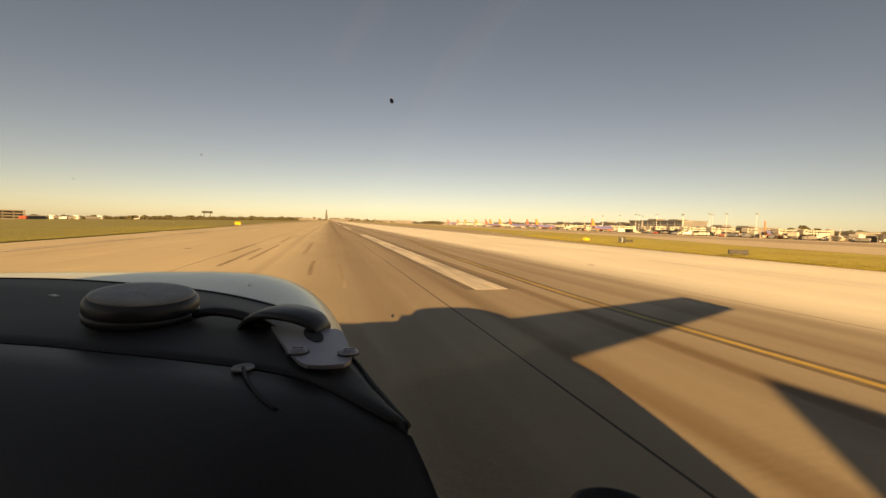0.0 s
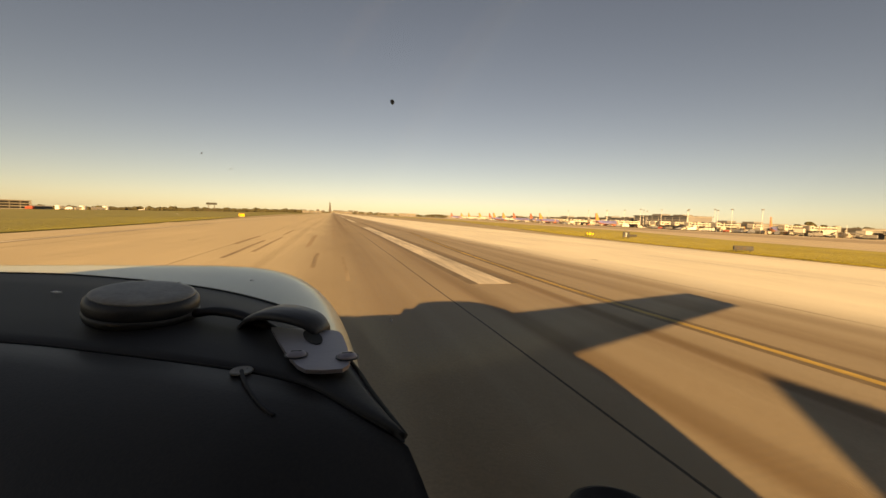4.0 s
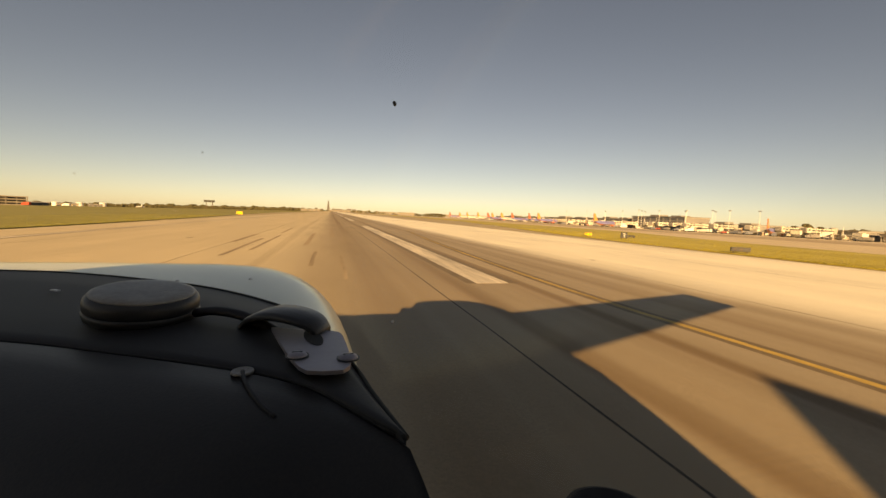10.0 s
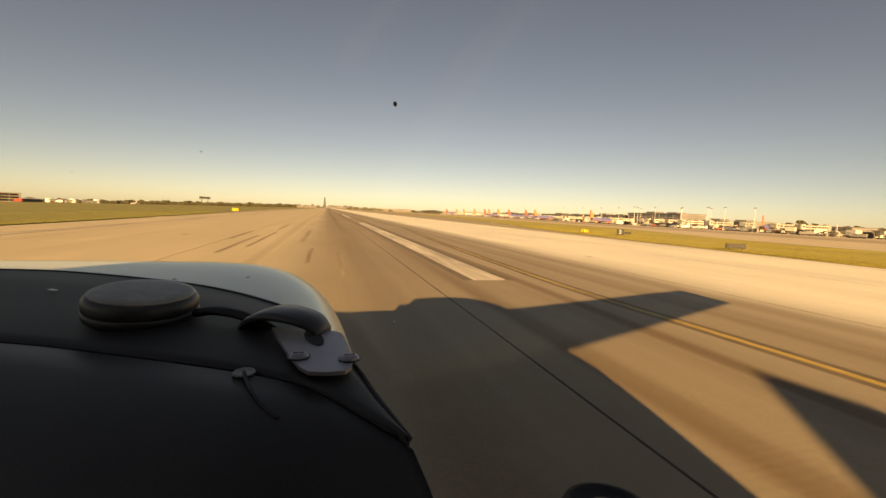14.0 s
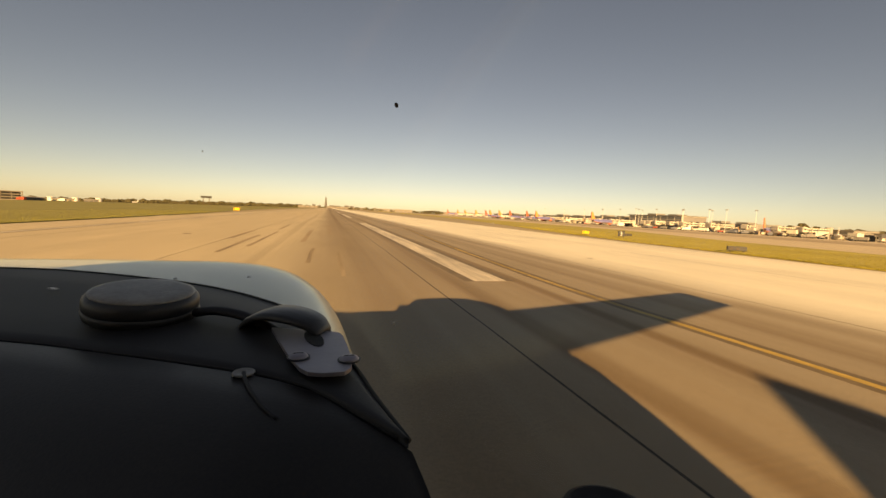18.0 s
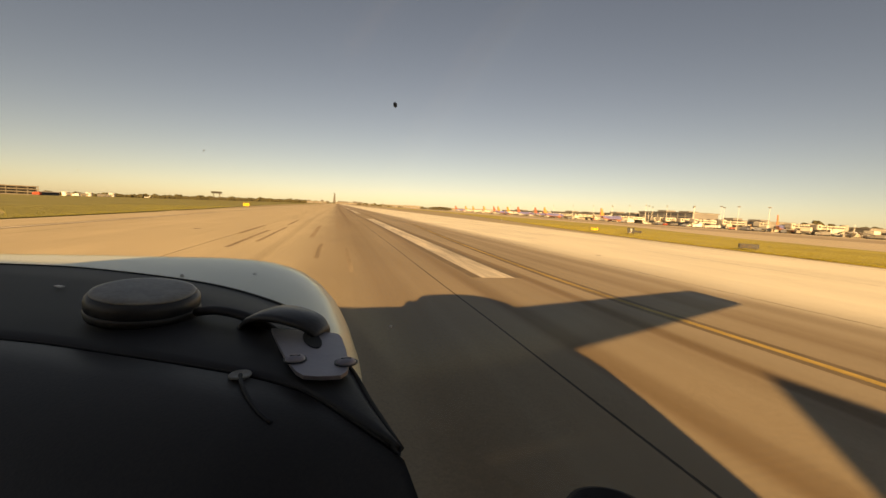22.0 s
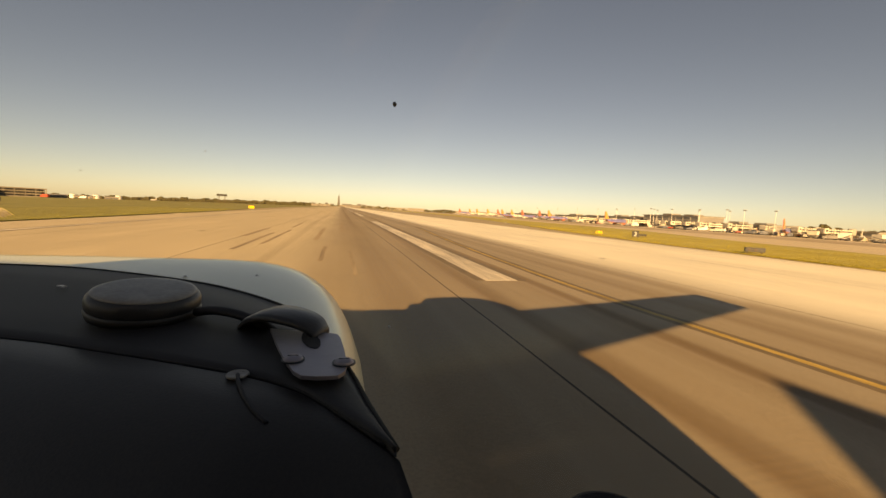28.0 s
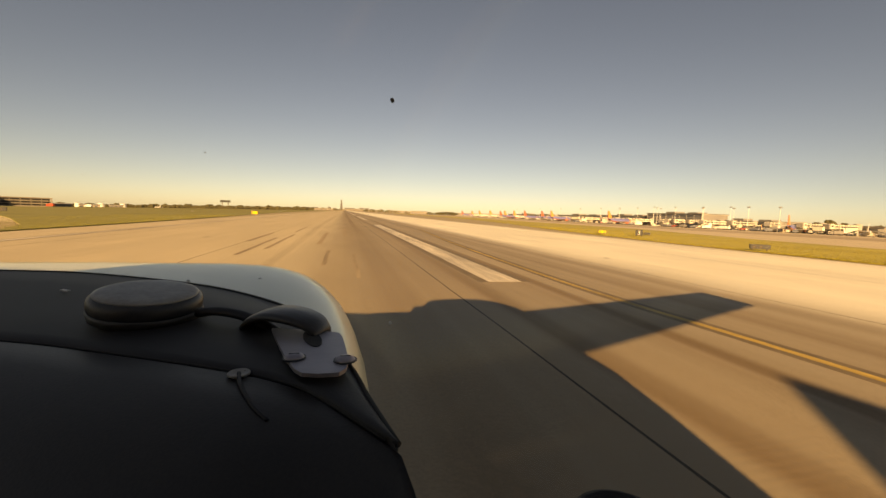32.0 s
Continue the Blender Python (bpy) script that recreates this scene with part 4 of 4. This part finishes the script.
terminal(312, 374, 262, 30, 9.5, BLDG_GREY, "grey terminal wing with bands of dark windows")
terminal(250, 306, 260, 30, 12.5, BLDG_GREY, "tall grey terminal wing with large dark windows", 3)
terminal(197, 245, 264, 26, 7.0, BLDG_GREY, "low grey terminal wing with dark windows", 1)
terminal(148, 190, 268, 24, 5.6, BLDG_GREY, "low grey terminal outbuilding with dark windows", 1)
terminal(92, 143, 276, 20, 4.4, BLDG_PALE, "low pale outbuilding beside the terminal", 1)
terminal(382, 470, 266, 30, 9.0, BLDG_PALE, "long pale terminal wing with bands of dark windows")
terminal(486, 640, 270, 30, 8.5, BLDG_PALE, "long pale far terminal wing")


def jet_bridge(x, y):
    """Boarding bridge: rotunda at the terminal, ribbed tunnel in two sizes, cab, lift columns and service stair."""
    ob = thing("jet_bridge", on(x, y), "cream ribbed boarding bridge reaching out from the terminal", "boarding bridge", "boarding bridges")
    outer = part("tunnel", box(-13, -1.5, -1.7, 1.7, 4.1, 7.0, 0.1), CREAM, ob)
    inner = part("tunnel", box(-24, -13, -1.4, 1.4, 4.3, 6.8, 0.1), CREAM, ob)
    for k in range(5):
        part("rib", box(-12.6 + 2.6 * k, -12.3 + 2.6 * k, -1.85, 1.85, 3.95, 7.15), BLDG_GREY, outer)
        part("rib", box(-23.4 + 2.4 * k, -23.15 + 2.4 * k, -1.55, 1.55, 4.15, 6.95), BLDG_GREY, inner)
    for s in (-1, 1):
        part("glazing", box(-23.8, -2.5, s * 1.72 - 0.04, s * 1.72 + 0.04, 5.2, 6.1), WINDOW, ob)
        part("lift_column", box(-19.2, -18.7, s * 1.9 - 0.25, s * 1.9 + 0.25, 0.5, 7.6), CREAM, ob)
        part("bogie_wheel", lathe([(0.2, -0.2), (0.5, -0.18), (0.55, 0), (0.5, 0.18), (0.2, 0.2)], 12), TYRE, ob).matrix_local = pose(-18.95, s * 1.1, 0.55, 90, 0, 0)
    part("crosshead", box(-19.3, -18.6, -2.2, 2.2, 3.6, 4.1), BLDG_GREY, ob)
    cab = part("cab", box(-27.5, -24, -2.1, 2.1, 4.0, 7.4, 0.2), CREAM, ob)
    part("canopy", box(-28.6, -27.5, -1.9, 1.9, 4.3, 7.2, 0.2), BLDG_GREY, cab)
    part("cab_window", box(-26.8, -24.8, -2.16, -2.11, 5.3, 6.6), WINDOW, cab)
    for k in range(8):
        part("stair_tread", box(-24.2 + 0.55 * k, -23.7 + 0.55 * k, -2.9, -2.1, 3.6 - 0.48 * k, 3.68 - 0.48 * k), POLE, ob)
    part("stair_rail", tube([(-24.3, -2.9, 4.9), (-22.1, -2.9, 3.0), (-19.8, -2.9, 0.9)], 0.06, 6), POLE, ob)
    part("rotunda", lathe([(0.7, 0), (0.7, 3.8), (2.2, 3.8), (2.2, 7.6), (1.8, 8.0)], 16), BLDG_PALE, ob)
    return ob


bridge = jet_bridge(256 * K, 236 * K)
for x, y, a in ((254, 228, 12), (254, 244, -8), (252, 260, 20), (258, 208, 6), (260, 300, -10), (260, 332, 15), (262, 172, 10), (264, 380, 0), (264, 420, 14), (264, 455, -6), (262, 196, 24), (258, 222, -14), (258, 252, 8), (260, 280, 30), (261, 316, -20), (266, 158, 0), (261, 350, 18), (261, 365, -12)):
    copy_thing(bridge, on(x * K, y * K, a))


# ---- ground equipment on the stands ----
def belt_loader(x, y, a):
    ob = thing("belt_loader", on(x, y, a, 0.03), "cream belt loader with a raised conveyor on the stands", "loader", "stand equipment")
    part("chassis", box(-0.9, 0.9, -3.2, 3.2, 0.4, 0.95, 0.05), CREAM, ob)
    part("conveyor", prism([(-4.2, 0.9), (4.2, 3.0), (4.2, 3.35), (-4.2, 1.25)], "x", -0.5, 0.5), BLDG_GREY, ob)
    part("cab", box(-0.9, -0.55, 0.8, 2.2, 0.95, 2.1, 0.05), CREAM, ob)
    for sx in (-1, 1):
        for sy in (-2.2, 2.2):
            part("wheel", lathe([(0.15, -0.12), (0.38, -0.11), (0.4, 0), (0.38, 0.11), (0.15, 0.12)], 12), TYRE, ob).matrix_local = pose(sx * 0.85, sy, 0.4, 0, 90, 0)
    return ob


def baggage_cart(x, y, a):
    ob = thing("baggage_cart", on(x, y, a, 0.03), "covered pale baggage cart on the stands", "cart", "stand equipment")
    part("deck", box(-0.8, 0.8, -1.5, 1.5, 0.45, 0.6), BLDG_GREY, ob)
    part("canopy", box(-0.85, 0.85, -1.55, 1.55, 2.0, 2.12), CREAM, ob)
    part("end_panel", box(-0.8, 0.8, -1.5, -1.42, 0.6, 2.0), CREAM, ob)
    part("end_panel", box(-0.8, 0.8, 1.42, 1.5, 0.6, 2.0), CREAM, ob)
    part("curtain", box(-0.78, -0.72, -1.4, 1.4, 0.65, 1.98), BLDG_TAN, ob)
    for sx in (-1, 1):
        for sy in (-1.1, 1.1):
            part("wheel", lathe([(0.1, -0.08), (0.28, -0.07), (0.3, 0), (0.28, 0.07), (0.1, 0.08)], 12), TYRE, ob).matrix_local = pose(sx * 0.7, sy, 0.3, 0, 90, 0)
    return ob


def cargo_loader(x, y, a):
    ob = thing("cargo_loader", on(x, y, a, 0.03), "tall cream catering lift truck with a raised box", "truck", "stand equipment")
    part("chassis", box(-1.1, 1.1, -3.6, 3.6, 0.5, 0.9), SIGN_BLACK, ob)
    part("lift_box", box(-1.25, 1.25, -3.6, 1.6, 2.2, 4.7, 0.06), CREAM, ob)
    part("cab", prism([(2.0, 0.8), (3.7, 0.8), (3.7, 1.6), (3.3, 2.5), (2.0, 2.5)], "x", -1.1, 1.1), CREAM, ob)
    part("windscreen", box(-0.95, 0.95, 3.5, 3.6, 1.65, 2.2), WINDOW, ob)
    for s in (-1, 1):
        part("scissor_arm", tube([(s * 0.9, -3.0, 0.9), (s * 0.9, 1.2, 2.25)], 0.1, 6), BLDG_GREY, ob)
        part("scissor_arm", tube([(s * 0.8, 1.2, 0.9), (s * 0.8, -3.0, 2.25)], 0.1, 6), BLDG_GREY, ob)
        for y in (-2.3, 2.6):
            part("wheel", lathe([(0.2, -0.14), (0.42, -0.13), (0.45, 0), (0.42, 0.13), (0.2, 0.14)], 12), TYRE, ob).matrix_local = pose(s * 1.0, y, 0.45, 0, 90, 0)
    return ob


kit = [belt_loader(230 * K, 214 * K, 40), baggage_cart(224 * K, 210 * K, 70), cargo_loader(236 * K, 222 * K, 100)]
rnd = random.Random(31)
for k in range(78):
    y = 104 + 270 * (k + rnd.random()) / 78
    copy_thing(kit[(0, 1, 2, 1, 2)[k % 5]], on(rnd.uniform(226, 254) * K, y * K, rnd.uniform(0, 180), 0.03))


def mast(x, y, h):
    ob = thing("light_mast", on(x, y), "tall pale floodlight mast on the apron", "lamp post", "apron floodlight masts")
    part("pole", lathe([(0.2, 0), (0.16, h * 0.5), (0.11, h)], 12), POLE, ob)
    part("crossbar", box(-0.15, 0.15, -1.2, 1.2, h, h + 0.2), POLE, ob)
    for k in (-1.0, -0.35, 0.35, 1.0):
        part("floodlight", box(-0.4, 0.1, k - 0.22, k + 0.22, h - 0.5, h, 0.05), BLDG_GREY, ob)
    return ob


first_mast = mast(236 * K, 226 * K, 18)
for x, y in ((236, 206), (238, 196), (250, 216), (250, 240), (228, 262), (252, 282), (250, 330), (236, 250), (238, 270), (238, 292), (238, 315), (240, 345), (240, 380), (240, 420), (240, 470), (244, 182), (240, 540)):
    copy_thing(first_mast, on(x * K, y * K))


# ---- hangars, car park and tanks ----
def hangar(az, dist, w, depth, h, rise, wall, label, door=None):
    x, y = polar(az, dist)
    ob = thing("hangar", on(x, y, -az), label, "hangar")
    part("wall", box(-w / 2, w / 2, 0, depth, -1.2, h), wall, ob)
    arc = [(-w / 2 - 0.6, h)] + [(-w / 2 - 0.6 + (w + 1.2) * k / 16, h + 0.3 + rise * math.sin(math.pi * k / 16)) for k in range(17)] + [(w / 2 + 0.6, h)]
    part("roof", prism(arc, "y", -0.8, depth + 0.8), ROOF if rise < 2 else BLDG_GREY, ob)
    if door:
        a, c = door
        n = 6
        for k in range(n):
            part("door_panel", box(a + (c - a) * k / n + 0.08, a + (c - a) * (k + 1) / n - 0.08, -0.25, -0.02, 0, h * 0.78), DOOR_BLUE, ob)
    part("awning", box(-w * 0.45, w * 0.45, -3.0, -0.3, h * 0.36, h * 0.42), WHITE, ob)
    for k in range(int(w / 6)):
        part("window", box(-w / 2 + 3 + 6 * k - 1.6, -w / 2 + 3 + 6 * k + 1.6, -0.12, -0.02, h * 0.1, h * 0.3), WINDOW, ob)
    part("rooftop_unit", box(w * 0.15, w * 0.4, depth * 0.3, depth * 0.5, h, h + rise + 2.5), BLDG_GREY, ob)
    return ob


hangar(-48.0, 640, 90, 40, 12, 3.0, HANGAR_WALL, "wide pale hangar with a blue-grey sliding door and curved roof", (-36, 10))
hangar(-38.4, 640, 72, 40, 11, 4.5, HANGAR_WALL, "pale hangar with a barrel roof and white awning")
hangar(-55, 600, 30, 24, 10, 0.8, BLDG_TAN, "small tan brick airport office block")
hangar(-62.0, 560, 60, 30, 9, 0.8, BLDG_GREY, "flat-roofed grey hangar beyond the grass", (-10, 6))

px, py = polar(-32.3, 680)
deck = thing("car_park", on(px, py, 32), "open three-storey concrete car park", "building")
# black block stands in for the shade between the open storeys
part("shade_block", box(-25, 25, 4, 22, 0, 10.4), SIGN_BLACK, deck)
for k in range(4):
    part("floor_slab", box(-27, 27, 0, 24, 3.2 * k, 3.2 * k + 1.2), HANGAR_WALL, deck)
for k in range(7):
    part("column", box(-26.5 + 8.7 * k, -25.7 + 8.7 * k, 0.2, 0.8, 0, 10.3), HANGAR_WALL, deck)


def shed(az, dist, w, h, wall, label):
    """Low maintenance shed with a shallow pitched roof and a row of dark bays."""
    x, y = polar(az, dist)
    ob = thing("maintenance_shed", on(x, y, -az), label, "shed", "sheds before the trees")
    part("wall", box(-w / 2, w / 2, 0, 14, -0.8, h), wall, ob)
    part("roof", prism([(-0.8, h), (7, h + 1.1), (14.8, h), (14.8, h + 0.25), (7, h + 1.4), (-0.8, h + 0.25)], "x", -w / 2 - 0.6, w / 2 + 0.6), BLDG_PALE, ob)
    for k in range(int(w / 5)):
        x0 = -w / 2 + 1.0 + 5 * k
        part("bay", box(x0, x0 + 3.4, -0.1, -0.01, 0, h * 0.72), WINDOW, ob)
    return ob


shed(-29.6, 720, 26, 3.4, HANGAR_WALL, "long low weathered maintenance shed with dark bays")
shed(-27.2, 740, 22, 2.8, BLDG_TAN, "low tan maintenance shed with dark bays")
shed(-25.0, 760, 16, 2.4, HANGAR_WALL, "small low weathered shed beside the grass")


def tank(az, dist):
    x, y = polar(az, dist)
    ob = thing("storage_tank", on(x, y, 0, -0.2), "round white fuel storage tank", "tank", "white storage tanks")
    part("shell", lathe([(5.2, 0), (5.2, 6.0)], 32), WHITE, ob)
    part("roof", lathe([(5.4, 6.0), (5.4, 6.25), (2.7, 6.9), (0.05, 7.1)], 32), WHITE, ob)
    part("rail", lathe([(5.33, 6.3), (5.41, 6.3), (5.41, 7.0), (5.33, 7.0)], 32), POLE, ob)
    return ob


for az in (-28.1, -26.25, -24.4):
    tank(az, 1000)

wx, wy = polar(-14.4, 900)
wt = thing("billboard_tower", on(wx, wy, 14, 0), "dark raised signboard on legs among the trees", "tower")
part("board", box(-9, 9, -1, 1, 13, 17), SIGN_BLACK, wt)
for s in (-5, 5):
    part("leg", box(s - 0.6, s + 0.6, -0.5, 0.5, 0, 13), BARK, wt)


# ---- far city ----
def block(az, dist, w, h, material, label, name="skyscraper", tiers=1):
    x, y = polar(az, dist)
    ob = thing(name, on(x, y, -az, -0.5), label, "building")
    for k in range(tiers):
        s = 1 - 0.22 * k
        part("tier", box(-w / 2 * s, w / 2 * s, -w / 2 * s, w / 2 * s, h * k / tiers, h * (k + 1) / tiers), material, ob)
    if tiers > 1:
        for s in (-0.2, 0.2):
            part("mast", tube([(w * s, 0, h), (w * s, 0, h * 1.16)], w * 0.03, 6), material, ob)
    return ob


block(-0.32, 4400, 26, 106, TOWER, "tall dark stepped skyscraper in the far haze", tiers=3)
rnd = random.Random(3)
for az in (-4.6, -3.6, -2.6, -1.9, -1.2, 0.5, 1.1, 1.7, 2.4, 3.1):
    block(az, 4300, rnd.uniform(26, 60), rnd.uniform(20, 36), TOWER, "small hazy city block on the skyline")
for az, dist, w, h in ((-2.6, 2300, 100, 9), (1.2, 2200, 110, 8), (4.3, 2000, 70, 9), (7.5, 1900, 90, 10), (10.2, 1700, 70, 11), (17, 1300, 70, 9), (20.5, 1100, 60, 9), (-9.0, 1500, 40, 8), (-36.8, 800, 30, 7)):
    x, y = polar(az, dist)
    ob = thing("warehouse", on(x, y, -az), "long pale flat-roofed building in the distance", "building")
    part("wall", box(-w / 2, w / 2, 0, 40, -1.5, h), HANGAR_WALL, ob)
    part("roof", box(-w / 2 - 1, w / 2 + 1, -1, 41, h, h + 1), ROOF, ob)
    for k in range(4):
        part("door", box(-w * 0.4 + w * 0.22 * k, -w * 0.4 + w * 0.22 * k + w * 0.08, -0.3, -0.05, 0, h * 0.5), WINDOW, ob)


# ---- trees ----
def clump_mesh(seed):
    bm = bmesh.new()
    bmesh.ops.create_icosphere(bm, subdivisions=2, radius=1.0)
    for v in bm.verts:
        v.co *= 1 + 0.38 * noise.noise(v.co * 2.1 + Vector((seed * 7.1, 0, 0)))
    vs, fs = [v.co.copy() for v in bm.verts], [[v.index for v in fc.verts] for fc in bm.faces]
    bm.free()
    return vs, fs


CLUMPS = [clump_mesh(k) for k in range(5)]


def clumps(name, spots, material):
    vs, fs = [], []
    for k, (x, y, z, r, q) in enumerate(spots):
        cv, cf = CLUMPS[k % 5]
        o = len(vs)
        vs += [(x + v.x * r, y + v.y * r, z + v.z * r * q) for v in cv]
        fs += [[i + o for i in fc] for fc in cf]
    me = bpy.data.meshes.new(name)
    me.from_pydata(vs, [], fs)
    me.materials.append(material)
    return new(name, me)


def tree_line(a0, a1, dist, h, n, seed, label):
    rnd = random.Random(seed)
    spots = []
    for k in range(n):
        az = a0 + (a1 - a0) * (k + rnd.random()) / n
        d = dist * rnd.uniform(0.95, 1.08)
        x, y = polar(az, d)
        hh = h * (0.55 + 0.5 * abs(noise.noise(Vector((az * 0.9, seed, 0))) * 1.6)) * rnd.uniform(0.75, 1.1)
        r = hh * rnd.uniform(0.24, 0.42)
        z = lie(x)
        spots.append((x, y, z + hh - r * 0.9, r, 0.9))
        spots.append((x + rnd.uniform(-r, r), y, z + r * 0.8, r * 1.05, 0.9))
    ob = clumps("tree_line", spots, FOLIAGE)
    return tagged(ob, label, "trees", kind="stuff")


tree_line(-75, -19, 1180, 12, 620, 1, "far line of dark trees behind the hangars")
tree_line(-34, -4, 1080, 9, 620, 8, "low brown scrub and trees at the far edge of the grass")
tree_line(-20, -4, 1300, 14, 340, 2, "far line of dark trees along the airfield")
tree_line(-5, 4, 2700, 15, 110, 6, "low hazy line of trees below the skyline")
tree_line(3.5, 20, 1900, 15, 130, 3, "low far line of trees on the horizon")
tree_line(49, 82, 640, 15, 420, 4, "dark line of trees beyond the terminal")


def tree(x, y, h, seed):
    rnd = random.Random(seed)
    ob = thing("tree", on(x, y, 0, 0), "dark broad-crowned tree far beyond the runway", "tree")
    trunk = part("trunk", tube([(0, 0, 0), (0.1, 0, h * 0.3), (0, 0.1, h * 0.6)], [h * 0.04, h * 0.03, h * 0.015]), BARK, ob)
    for k in range(3):
        a = 2.1 * k
        part("limb", tube([(0, 0, h * 0.3), (h * 0.2 * math.cos(a), h * 0.2 * math.sin(a), h * 0.6)], [h * 0.02, h * 0.008]), BARK, trunk)
    spots = [(rnd.gauss(0, h * 0.2), rnd.gauss(0, h * 0.2), h * rnd.uniform(0.4, 0.88), h * rnd.uniform(0.1, 0.17), 0.8) for _ in range(26)]
    crown = clumps("crown", spots, FOLIAGE)
    crown.parent = ob
    return ob


for k, (az, d, h) in enumerate(((13.2, 1000, 8), (13.6, 1010, 9), (14.1, 1005, 10), (14.6, 1000, 10), (15.1, 990, 9), (15.6, 1010, 8))):
    x, y = polar(az, d)
    tree(x, y, h, k)
